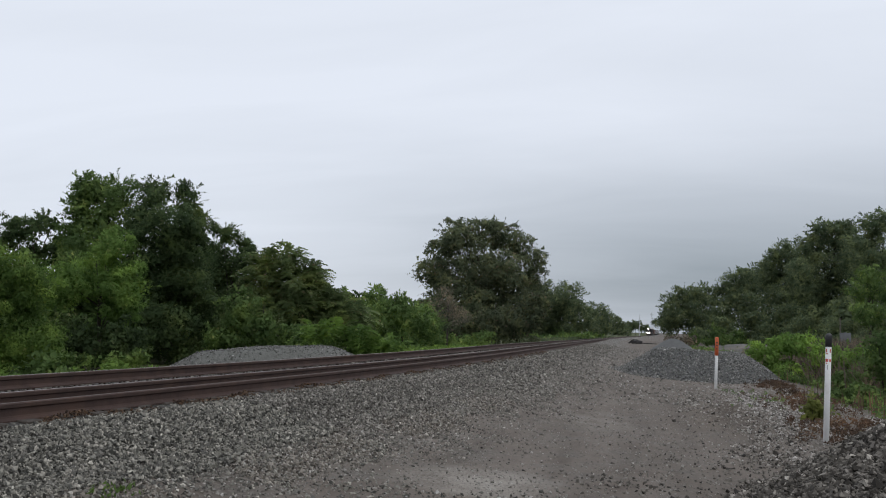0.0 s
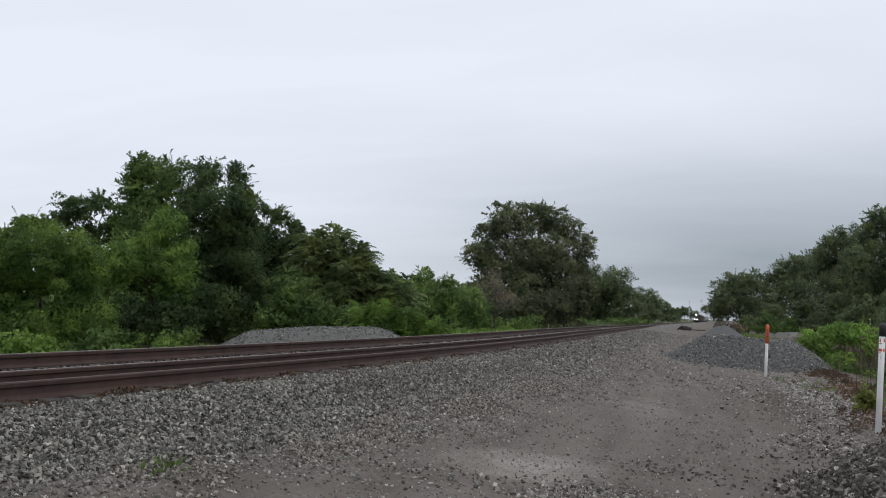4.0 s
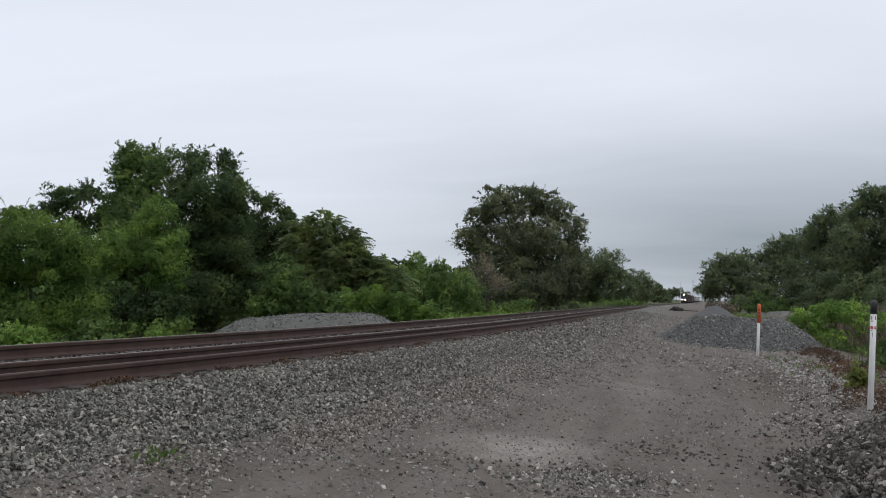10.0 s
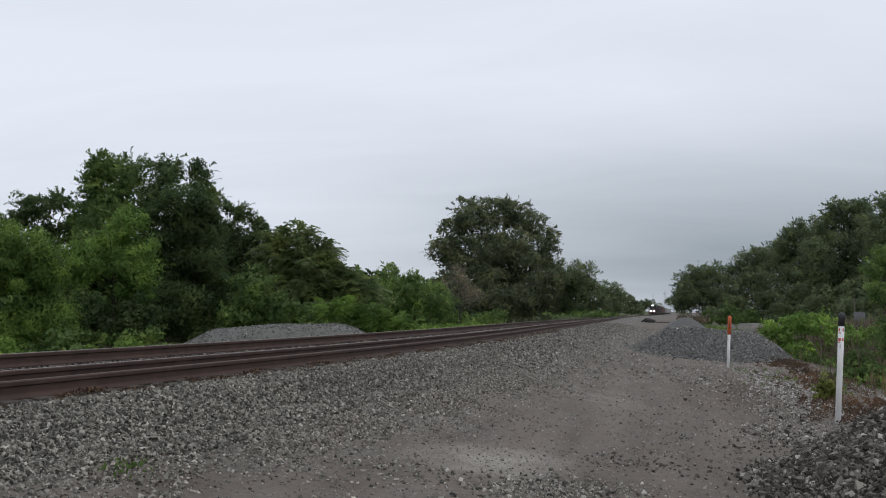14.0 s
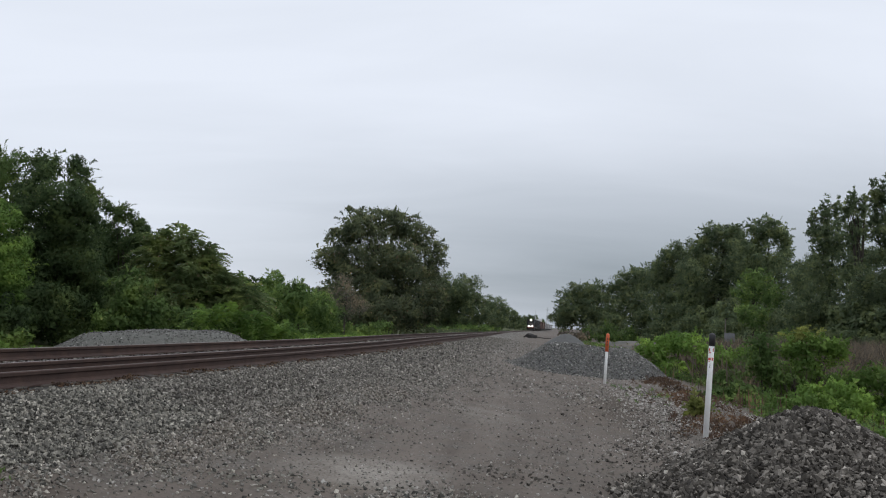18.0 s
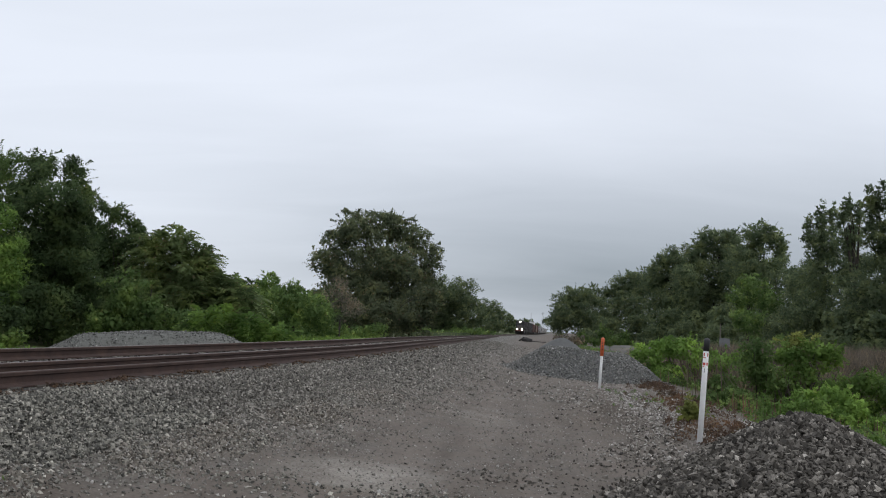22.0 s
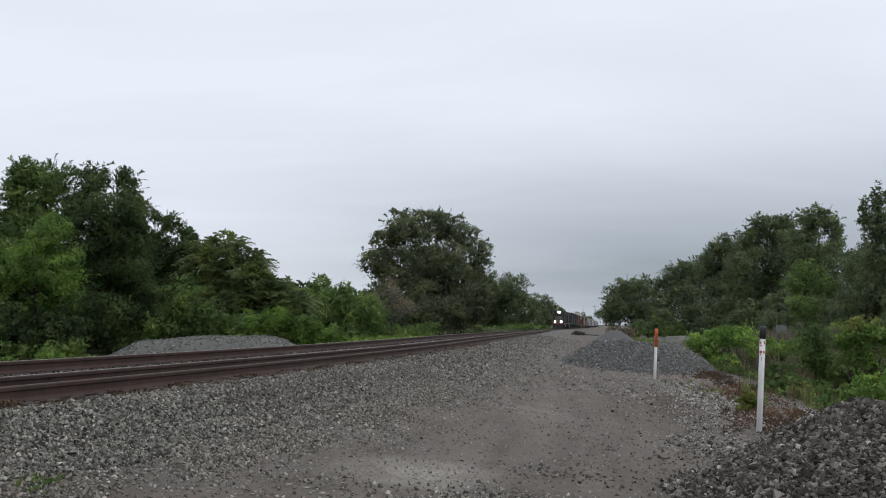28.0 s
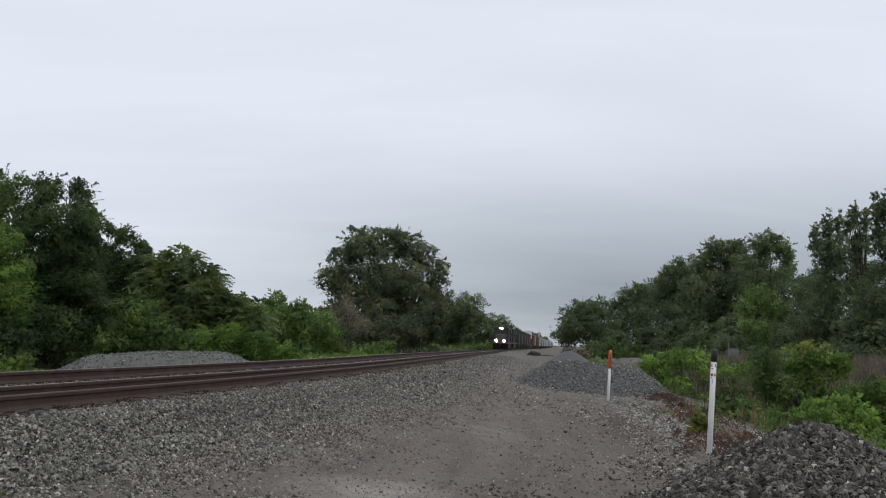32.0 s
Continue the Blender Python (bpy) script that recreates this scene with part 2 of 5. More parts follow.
RAIL_RUST = plain("rusty_rail", (0.053, 0.030, 0.0235), 0.85, 0.05, 5.0, 0.45, 0.3, (0.075, 0.042, 0.030))
RAIL_LEDGE = plain("pale_rail_ledge", (0.080, 0.058, 0.048), 0.85, 0.0, 9.0, 0.3, 0.2)
RAIL_TOP = plain("worn_rail_head", (0.22, 0.195, 0.18), 0.55, 0.35, 14.0, 0.2, 0.05, (0.2, 0.15, 0.12))
TIE_WOOD = plain("tie_wood", (0.050, 0.040, 0.032), 0.9, grain=6.0, spread=0.45, relief=0.5, dirt=(0.095, 0.080, 0.066))
PLATE = plain("rusty_plate", (0.055, 0.036, 0.027), 0.85, 0.2, 20.0)
BARK = plain("bark", (0.055, 0.047, 0.038), 0.95, grain=7.0, spread=0.5, relief=0.9)
WHITE_POST = plain("white_plastic", (0.80, 0.80, 0.79), 0.45, grain=3.0, spread=0.06, relief=0.04, dirt=(0.62, 0.60, 0.56))
BLACK_CAP = plain("black_plastic", (0.025, 0.025, 0.027), 0.5, grain=6.0, relief=0.05)
ORANGE_CAP = plain("faded_orange_plastic", (0.62, 0.13, 0.045), 0.5, grain=5.0, spread=0.15, relief=0.05)
RED_PRINT = plain("red_print", (0.55, 0.08, 0.055), 0.6, grain=9.0, spread=0.3)
DARK_PRINT = plain("dark_print", (0.05, 0.05, 0.05), 0.6)
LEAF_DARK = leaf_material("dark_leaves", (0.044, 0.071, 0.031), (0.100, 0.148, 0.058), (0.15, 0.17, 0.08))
LEAF_MID = leaf_material("green_leaves", (0.079, 0.131, 0.046), (0.182, 0.273, 0.084), (0.23, 0.27, 0.10))
LEAF_FRESH = leaf_material("fresh_leaves", (0.080, 0.144, 0.038), (0.194, 0.306, 0.072), (0.24, 0.29, 0.09))
LEAF_SUMAC = leaf_material("sumac_leaves", (0.112, 0.150, 0.070), (0.228, 0.300, 0.122), (0.26, 0.19, 0.12))
LEAF_LIGHT = leaf_material("light_leaves", (0.118, 0.205, 0.05), (0.27, 0.415, 0.095), (0.32, 0.38, 0.12))
# distance haze put into the leaf colour: paler, greyer green
LEAF_HAZED = leaf_material("hazed_leaves", (0.122, 0.158, 0.088), (0.164, 0.210, 0.110), (0.19, 0.21, 0.12), 0.5)
LEAF_YELLOW = leaf_material("yellowish_leaves", (0.17, 0.20, 0.055), (0.34, 0.37, 0.11), (0.40, 0.38, 0.14))
LEAF_BROWN = leaf_material("dry_brown_leaves", (0.15, 0.13, 0.102), (0.26, 0.228, 0.18), (0.24, 0.24, 0.14))
LEAF_STRAW = leaf_material("dry_straw", (0.102, 0.086, 0.068), (0.190, 0.160, 0.126), (0.24, 0.21, 0.16))
# some of the distance haze is mixed into this leaf colour as grey
LEAF_HALF_HAZED = leaf_material("half_hazed_leaves", (0.088, 0.108, 0.064), (0.156, 0.184, 0.102), (0.24, 0.185, 0.13))
LEAF_RED = leaf_material("reddish_weeds", (0.085, 0.056, 0.042), (0.19, 0.125, 0.088), (0.22, 0.18, 0.09))

# ---------------------------------------------------------------- plan: the line of the track and the lie of the land
def smooth_curve(points):
    xs, ys = [p[0] for p in points], [p[1] for p in points]
    fine = np.arange(-260.0, 3000.0, 2.0)
    vals = np.interp(fine, xs, ys)
    kernel = np.hanning(17)
    kernel /= kernel.sum()
    vals = np.convolve(np.pad(vals, 8, mode="edge"), kernel, mode="valid")
    return fine, vals


LINE = smooth_curve([(-260, -27.0), (-60, -13.0), (0, -8.1), (15, -6.8), (31, -6.3), (58, -6.6), (100, -7.8), (150, -9.3), (200, -10.5), (265, -9.8), (350, -8.6), (440, -7.0), (672, -3.85), (1000, 0.5), (3000, 27.0)])
RAIL = smooth_curve([(-260, 0.94), (46, 0.93), (77, 0.80), (110, 0.58), (150, 0.36), (205, 0.12), (320, -0.02), (440, -0.32), (672, -0.72), (1200, -1.1), (3000, -1.6)])
LAND = smooth_curve([(-260, 0.0), (77, 0.0), (205, -0.32), (440, -0.85), (672, -1.25), (1200, -1.7), (3000, -2.4)])


def track_x(y):
    return np.interp(y, *LINE)


def rail_z(y):
    return np.interp(y, *RAIL)


def land_z(y):
    return np.interp(y, *LAND)


# heaps of stone: centre, half widths, height, share of the top that is flat
HEAPS = {"near": (2.78, 10.6, 1.82, 2.3, 1.09, 0.06), "middle": (1.72, 39.9, 3.10, 4.35, 1.03, 0.50), "far": (1.73, 92.0, 2.24, 2.8, 1.25, 0.12), "beyond": (-16.05, 38.6, 4.7, 3.1, 1.28, 0.60)}
TILT = {"beyond": 0.062}


def heap_height(name, x, y):
    cx, cy, rx, ry, h, flat = HEAPS[name]
    d = np.sqrt(((x - cx) / rx) ** 2 + ((y - cy) / ry) ** 2)
    s = np.clip((1 - d) / (1 - flat), 0, 1)
    return h * (1 + TILT.get(name, 0.0) * (x - cx)) * (1 - (1 - s) ** 1.2) * (0.94 + 0.06 * np.sin(1.1 * x + 0.6) * np.cos(1.3 * y))


def ground_z(x, y):
    """Height of the land, heaps left out; works on arrays."""
    x, y = np.asarray(x, float), np.asarray(y, float)
    u = x - track_x(y)
    bed = rail_z(y) - 0.195 - land_z(y)
    right = np.interp(u, [1.46, 1.58, 1.85, 2.2, 2.75, 3.8, 5.6, 7.5], [1.0, 0.93, 0.91, 0.84, 0.60, 0.32, 0.07, 0.0])
    left = np.interp(-u, [1.75, 2.2, 4.2, 7.0], [1.0, 0.9, 0.0, -0.8])
    broad = np.interp(u, [1.46, 1.58, 3.3, 5.4, 9.0], [1.0, 0.91, 0.76, 0.34, 0.0])
    blend = np.clip((y - 18) / 38, 0, 1)
    shape = np.where(u > 0, right * (1 - blend) + broad * blend, left)
    ditch = -0.55 * np.clip((x - 4.2) / 4.1, 0, 1) * np.clip((y - 7.5) / 10, 0, 1) * np.clip((180 - y) / 50, 0, 1)
    waves = 0.02 * np.sin(1.0 * x + 0.3 * y) * np.sin(0.7 * y + 1.0) + 0.012 * np.sin(2.4 * x - 1.2) * np.cos(1.8 * y)
    return land_z(y) + bed * shape + ditch + waves * np.clip(1 - np.abs(shape), 0.3, 1)


def part(name, bm, mat, parent=None, label="", smooth=False):
    """One mesh object from a bmesh, under a thing or a part."""
    me = bpy.data.meshes.new(name)
    bm.to_mesh(me)
    bm.free()
    return from_mesh(name, me, mat, parent, label, smooth)


def from_mesh(name, me, mat, parent=None, label="", smooth=False):
    for mt in mat if isinstance(mat, (list, tuple)) else (mat,):
        if len(me.materials) < 8 and mt:
            me.materials.append(mt)
    if smooth:
        me.polygons.foreach_set("use_smooth", np.ones(len(me.polygons), dtype=bool))
    ob = new(name, me)
    ob.parent = parent
    if label:
        tagged(ob, label)
    return ob


def mesh_of(name, verts, faces):
    """A mesh from arrays of corners and of equal-sided faces."""
    verts, faces = np.asarray(verts, np.float32), np.asarray(faces, np.int32)
    me = bpy.data.meshes.new(name)
    k = faces.shape[1]
    me.vertices.add(len(verts))
    me.vertices.foreach_set("co", verts.ravel())
    me.loops.add(faces.size)
    me.loops.foreach_set("vertex_index", faces.ravel())
    me.polygons.add(len(faces))
    me.polygons.foreach_set("loop_start", np.arange(0, faces.size, k, dtype=np.int32))
    me.update(calc_edges=True)
    me.polygons.foreach_set("use_smooth", np.zeros(len(faces), dtype=bool))
    return me


def box(bm, x0, x1, y0, y1, z0, z1, bevel=0.0, at=None):
    m = Matrix.Translation(((x0 + x1) / 2, (y0 + y1) / 2, (z0 + z1) / 2)) @ Matrix.Diagonal((x1 - x0, y1 - y0, z1 - z0, 1))
    made = bmesh.ops.create_cube(bm, size=1.0, matrix=(at @ m) if at else m)
    if bevel:
        edges = {e for v in made["verts"] for e in v.link_edges}
        bmesh.ops.bevel(bm, geom=list(edges), offset=bevel, segments=1, affect="EDGES")
    return bm


def rod(bm, a, b, r0, r1=None, sides=8):
    a, b = Vector(a), Vector(b)
    m = Matrix.Translation((a + b) / 2) @ (b - a).to_track_quat("Z", "Y").to_matrix().to_4x4()
    bmesh.ops.create_cone(bm, cap_ends=True, segments=sides, radius1=r0, radius2=r0 if r1 is None else r1, depth=(b - a).length, matrix=m)
    return bm


# ---------------------------------------------------------------- ground, one sheet to the horizon
def spaced(lo, hi, near_lo, near_hi, step, grow):
    vals = list(np.arange(near_lo, near_hi, step))
    s, v = step, near_hi
    while v < hi:
        vals.append(v)
        s *= grow
        v += s
    vals.append(hi)
    s, v = step, near_lo
    while v > lo:
        s *= grow
        v -= s
        vals.append(max(v, lo))
    return np.array(sorted(set(np.round(vals, 4))))


def build_ground():
    us = spaced(-2600, 2600, -7.5, 15.0, 0.28, 1.16)
    ys = spaced(-250, 4200, 4.0, 42.0, 0.3, 1.05)
    U, Y = np.meshgrid(us, ys)
    bend = np.clip(1 - np.abs(U) / 300, 0, 1)
    X = U + track_x(np.clip(Y, -250, 2990)) * bend
    Z = ground_z(X, np.clip(Y, -250, 2990))
    nx, ny = len(us), len(ys)
    idx = np.arange(nx * ny).reshape(ny, nx)
    faces = np.stack([idx[:-1, :-1], idx[:-1, 1:], idx[1:, 1:], idx[1:, :-1]], -1).reshape(-1, 4)
    me = mesh_of("ground", np.stack([X, Y, Z], -1).reshape(-1, 3), faces)
    u, x, y = (X - track_x(np.clip(Y, -250, 2990))).ravel(), X.ravel(), Y.ravel()
    wob = 0.35 * np.sin(y * 0.9) + 0.25 * np.sin(y * 2.1 + 1)
    reach = 3.2 + 0.06 * np.clip(y - 15, 0, 45)
    ballast = np.clip((reach + 0.45 * wob - u) / (0.45 + 0.06 * np.clip(y - 11, 0, 30)), 0, 1) * np.clip((u + 5.6 + 0.3 * wob) / 0.8, 0, 1)
    weeds = np.clip((x - 5.1 - 0.6 * wob - 0.03 * np.abs(y - 25)) / 1.4, 0, 1) * np.clip((y - 11) / 6, 0, 1) + np.clip((-u - 6.6 - 0.4 * wob) / 1.2, 0, 1)
    weeds = np.clip(weeds, 0, 1)
    def spot(cx, cy, rx, ry):
        return np.clip(1.25 - np.sqrt(((x - cx) / rx) ** 2 + ((y - cy) / ry) ** 2), 0, 1)
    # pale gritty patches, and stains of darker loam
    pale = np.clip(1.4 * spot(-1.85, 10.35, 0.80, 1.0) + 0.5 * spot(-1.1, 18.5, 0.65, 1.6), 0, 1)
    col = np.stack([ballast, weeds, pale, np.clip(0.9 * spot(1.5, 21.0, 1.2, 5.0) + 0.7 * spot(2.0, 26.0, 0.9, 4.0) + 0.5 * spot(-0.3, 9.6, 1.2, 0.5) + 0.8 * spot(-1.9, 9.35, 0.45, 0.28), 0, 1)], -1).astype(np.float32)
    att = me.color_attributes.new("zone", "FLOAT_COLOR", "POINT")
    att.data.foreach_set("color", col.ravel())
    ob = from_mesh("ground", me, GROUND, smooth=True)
    return tagged(ob, "grey stony dirt ground beside a raised ballast track bed", "ground", kind="structure")


build_ground()

# ---------------------------------------------------------------- loose stones
CHIP_V = np.array([(math.cos(a + turn) * 1.2, math.sin(a + turn) * 1.2, z) for z, turn in ((-0.75, 0.0), (0.75, 1.05)) for a in (0.0, 2.1, 4.2)], np.float32)
CHIP_F = np.array([(2, 1, 0), (3, 4, 5), (0, 1, 3), (1, 2, 4), (2, 0, 5), (1, 4, 3), (2, 5, 4), (0, 3, 5)], np.int32)


def stones(name, pts, size_lo, size_hi, mat, parent=None, label="", seed=1, sink=0.25):
    """Angular crushed stones at the points, each turned and chipped at random."""
    rng = np.random.default_rng(seed)
    n = len(pts)
    V, F, k = CHIP_V, CHIP_F, len(CHIP_V)
    size = rng.uniform(size_lo, size_hi, n) * rng.choice([0.75, 1.0, 1.0, 1.3], n) / 2
    v = (V[None] + rng.uniform(-0.45, 0.35, (n, k, 3))) * size[:, None, None] * rng.uniform(0.36, 1.5, (n, 1, 3))
    q = rng.normal(size=(n, 4))
    q /= np.linalg.norm(q, axis=1)[:, None]
    w, x, y, z = q.T
    R = np.stack([1 - 2 * (y * y + z * z), 2 * (x * y - z * w), 2 * (x * z + y * w), 2 * (x * y + z * w), 1 - 2 * (x * x + z * z), 2 * (y * z - x * w), 2 * (x * z - y * w), 2 * (y * z + x * w), 1 - 2 * (x * x + y * y)], -1).reshape(n, 3, 3)
    v = np.einsum("nij,nkj->nki", R, v)
    base = np.array(pts, float)
    base[:, 2] += size * (0.5 - sink)
    v += base[:, None, :]
    f = (F[None] + k * np.arange(n)[:, None, None]).reshape(-1, F.shape[1])
    ob = from_mesh(name, mesh_of(name, v.reshape(-1, 3), f), mat, parent, label)
    return tagged(ob, kind="stuff")


def strewn(rng, count, x0, x1, y0, y1, along_track=False):
    """Random points on the ground in a strip; x counts from the track's middle if along_track."""
    y = y0 + (y1 - y0) * rng.random(count) ** 1.0
    x = x0 + (x1 - x0) * rng.random(count)
    if along_track:
        x = x + track_x(y)
    return np.stack([x, y, ground_z(x, y)], -1)


def ballast_edge(y):
    """How far from the track's middle the ballast lies closed, before it thins out over the dirt."""
    return np.interp(y, [4.0, 5.7, 7.0, 10.0, 13.0, 17.0, 22.0, 40.0, 60.0], [2.8, 2.95, 3.15, 3.2, 3.2, 3.1, 3.3, 3.6, 3.9]) + 0.06 * np.sin(0.9 * y) + 0.05 * np.sin(2.3 * y + 1)


def build_stones():
    rng = np.random.default_rng(11)
    for y0, y1, count, lo, hi in ((3.8, 12.0, 74000, 0.016, 0.032), (12.0, 22.0, 42000, 0.018, 0.034), (22.0, 95.0, 26000, 0.028, 0.052)):
        y = y0 + (y1 - y0) * (rng.random(count) ** 2.2 if y1 > 30 else rng.random(count))
        edge = ballast_edge(y)
        stray = np.abs(rng.normal(0, 0.55 + 0.02 * y, count))
        patchy = 0.5 + 0.5 * np.sin(3.1 * stray + 0.8 * y) * np.sin(1.9 * y + 2.0 * stray)
        closed = rng.random(count) < (0.95 if y1 < 13 else 0.84)
        u = np.where(closed, rng.random(count) * (edge + 0.6) - 0.6, edge - 0.25 + (0.35 + patchy) * stray)
        x = track_x(y) + u
        pts = np.stack([x, y, ground_z(x, y) + rng.uniform(0, 0.026, count) * (u < edge) - 0.03 * ((u > 1.2) & (u < 1.62))], -1)
        pts = pts[((u < 1.26) | (u > 1.50)) & (x < 2.0)]
        tagged(stones("ballast_stones", pts, lo, hi, BALLAST if y1 < 13 else DUSTY_BALLAST, seed=int(y0)), "grey angular crushed stone ballast along the track", "ballast", kind="stuff")
    pts = strewn(rng, 5000, -2.2, -0.6, 8, 50, True)
    tagged(stones("ballast_stones", pts, 0.035, 0.06, BALLAST, seed=3), "grey crushed stone ballast between and beyond the rails", "ballast", kind="stuff")
    # rust and sand along the tie ends
    y = 5.0 + 40 * rng.random(8000) ** 1.4
    x = track_x(y) + 1.51 + 0.09 * np.abs(rng.normal(0, 1, 8000)) + 0.05 * np.sin(3.3 * y)
    rust = np.stack([x, y, ground_z(x, y) + rng.uniform(0.005, 0.03, 8000)], -1)[np.sin(2.2 * y) + np.sin(5.1 * y + 1) > -1.0]
    tagged(stones("rusty_grit", rust, 0.010, 0.030, RUST_STONE, seed=12), "rust-brown sand and grit along the ends of the ties", "gravel", kind="stuff")
    # the ballast's thin outer fringe, half sunk in the dirt
    n = 18000
    y = 5.4 + 30 * rng.random(n) ** 1.5
    out = np.abs(rng.normal(0, 1.0, n)) * np.interp(y, [5, 8, 13], [0.35, 0.5, 0.75])
    keep = rng.random(n) < np.interp(y, [7, 10], [0.45, 1.0]) * (0.35 + 0.65 * (np.sin(2.1 * y + 2.6 * out) + np.sin(0.9 * y - 3.0 * out) > -0.2))
    x = track_x(y) + ballast_edge(y) + out
    fringe = np.stack([x, y, ground_z(x, y)], -1)[keep & (x < 2.2)]
    half = 2 * len(fringe) // 3
    tagged(stones("loose_stones", fringe[:half], 0.011, 0.028, ROAD_STONE, seed=4), "loose pale stones scattered over dirt", "gravel", kind="stuff")
    tagged(stones("loose_stones", fringe[half:], 0.012, 0.030, BALLAST, seed=6), "loose grey stones scattered over dirt", "gravel", kind="stuff")
    n = 6000
    y = 6.6 + 13 * rng.random(n)
    x = track_x(y) + ballast_edge(y) + rng.normal(np.interp(y, [7, 10], [0.15, 0.40]), 0.25, n)
    toe = np.stack([x, y, ground_z(x, y) + 0.006], -1)[np.sin(1.3 * y + 1.5 * x) + np.sin(2.9 * y) > -0.5]
    tagged(stones("loose_stones", toe, 0.013, 0.030, TOE_STONE, seed=14), "brown and buff stones along the foot of the ballast", "gravel", kind="stuff")
    road = strewn(rng, 12000, -3.6, 3.0, 5.5, 24.0)
    tagged(stones("pebbles", road, 0.006, 0.020, ROAD_STONE, seed=8), "fine pebbles pressed into the dirt road", "gravel", kind="stuff")
    near = strewn(rng, 4500, -5.2, 0.2, 5.2, 12.5)
    near = near[(near[:, 0] - track_x(near[:, 1]) > 2.8) & (rng.random(4500) < 0.3 + 0.7 * (np.sin(2.3 * near[:, 0] + 1.7 * near[:, 1]) > 0.1))]
    tagged(stones("pebbles", near, 0.008, 0.022, ROAD_STONE, seed=10), "small pale stones lying on the near dirt", "gravel", kind="stuff")
    dark = strewn(rng, 2400, -3.4, 2.6, 6.0, 30.0)
    dark = dark[rng.random(2400) < 0.05 + 0.6 * (np.sin(1.9 * dark[:, 0] + 0.9 * dark[:, 1]) + np.sin(1.3 * dark[:, 1] - 2.2 * dark[:, 0]) > 0.5)]
    tagged(stones("pebbles", dark, 0.010, 0.030, PILE_STONE, seed=9), "dark stones scattered over the dirt road", "gravel", kind="stuff")
    # gravel strewn over the whole width of the road further on
    n = 5000
    y = 24 + 60 * rng.random(n) ** 1.5
    x = track_x(y) + 3.8 + 5.2 * rng.random(n)
    far = np.stack([x, y, ground_z(x, y)], -1)[(x < 1.6) & (rng.random(n) < 0.35 + 0.65 * (np.sin(0.5 * y + 1.3 * x) > -0.3))]
    tagged(stones("loose_stones", far, 0.022, 0.055, ROAD_STONE, seed=16), "grey stones strewn thinly down the dirt road", "gravel", kind="stuff")
    for cx, cy, sx, sy, count, lo, hi, mat in ((-1.05, 9.0, 0.45, 0.42, 900, 0.014, 0.036, BALLAST), (-0.95, 9.1, 0.55, 0.5, 420, 0.012, 0.034, PALE_STONE), (-2.6, 9.0, 0.45, 0.35, 260, 0.014, 0.034, BALLAST),
                                               (-0.2, 11.2, 0.5, 0.35, 160, 0.014, 0.036, PILE_STONE), (0.3, 13.5, 0.9, 1.6, 400, 0.012, 0.03, ROAD_STONE), (1.25, 10.0, 0.35, 1.0, 500, 0.016, 0.044, PILE_STONE), (2.1, 13.6, 1.0, 0.8, 700, 0.016, 0.04, PILE_STONE)):
        x, y = rng.normal(cx, sx, count), rng.normal(cy, sy, count)
        tagged(stones("loose_stones", np.stack([x, y, ground_z(x, y)], -1), lo, hi, mat, seed=count), "patch of stray crushed stone on the dirt", "gravel", kind="stuff")
    f = rng.random(3000)
    x, y = 2.15 + 0.75 * f + rng.normal(0, 0.30, 3000), 31.0 - 13.0 * f + rng.normal(0, 0.6, 3000)
    tagged(stones("pale_gravel", np.stack([x, y, ground_z(x, y)], -1), 0.016, 0.038, PALE_STONE, seed=31), "band of pale gravel between the two posts", "gravel", kind="stuff")
    side = strewn(rng, 5000, 0.5, 4.9, 15.4, 35)
    across = side[:, 0] - 0.055 * (side[:, 1] - 20)
    keep = rng.random(len(side)) < np.clip((side[:, 0] - 0.2) / 2.8, 0.05, 1) * (0.30 + 0.70 * (np.sin(4.6 * across + 0.5 * np.sin(side[:, 1])) > 0.0))
    tagged(stones("loose_stones", side[keep], 0.018, 0.044, PALE_STONE, seed=5), "pale broken stone at the edge of the weeds", "gravel", kind="stuff")


def build_debris():
    """Broken stone and dark grit that spread from the weeds onto the dirt road."""
    rng = np.random.default_rng(91)
    n = 6000
    y = 13.0 + 17.5 * rng.random(n)
    edge = 2.75 + 0.05 * (y - 20)
    d = np.abs(rng.normal(0, 1.0, n)) * (0.95 + 0.25 * np.sin(0.8 * y))
    x = edge - d
    band = np.sin(2.6 * (x - 0.10 * y) + 1.2 * np.sin(0.5 * y)) + 0.6 * np.sin(1.7 * y + x)
    keep = rng.random(n) < np.clip(0.45 + 0.5 * band, 0.12, 1.0)
    pts = np.stack([x, y, ground_z(x, y)], -1)[keep]
    half = len(pts) // 2
    tagged(stones("loose_stones", pts[:half], 0.014, 0.040, PALE_STONE, seed=92), "pale broken stone in bands across the dirt", "gravel", kind="stuff")
    tagged(stones("loose_stones", pts[half:], 0.014, 0.046, PILE_STONE, seed=93), "dark broken stone in bands across the dirt", "gravel", kind="stuff")


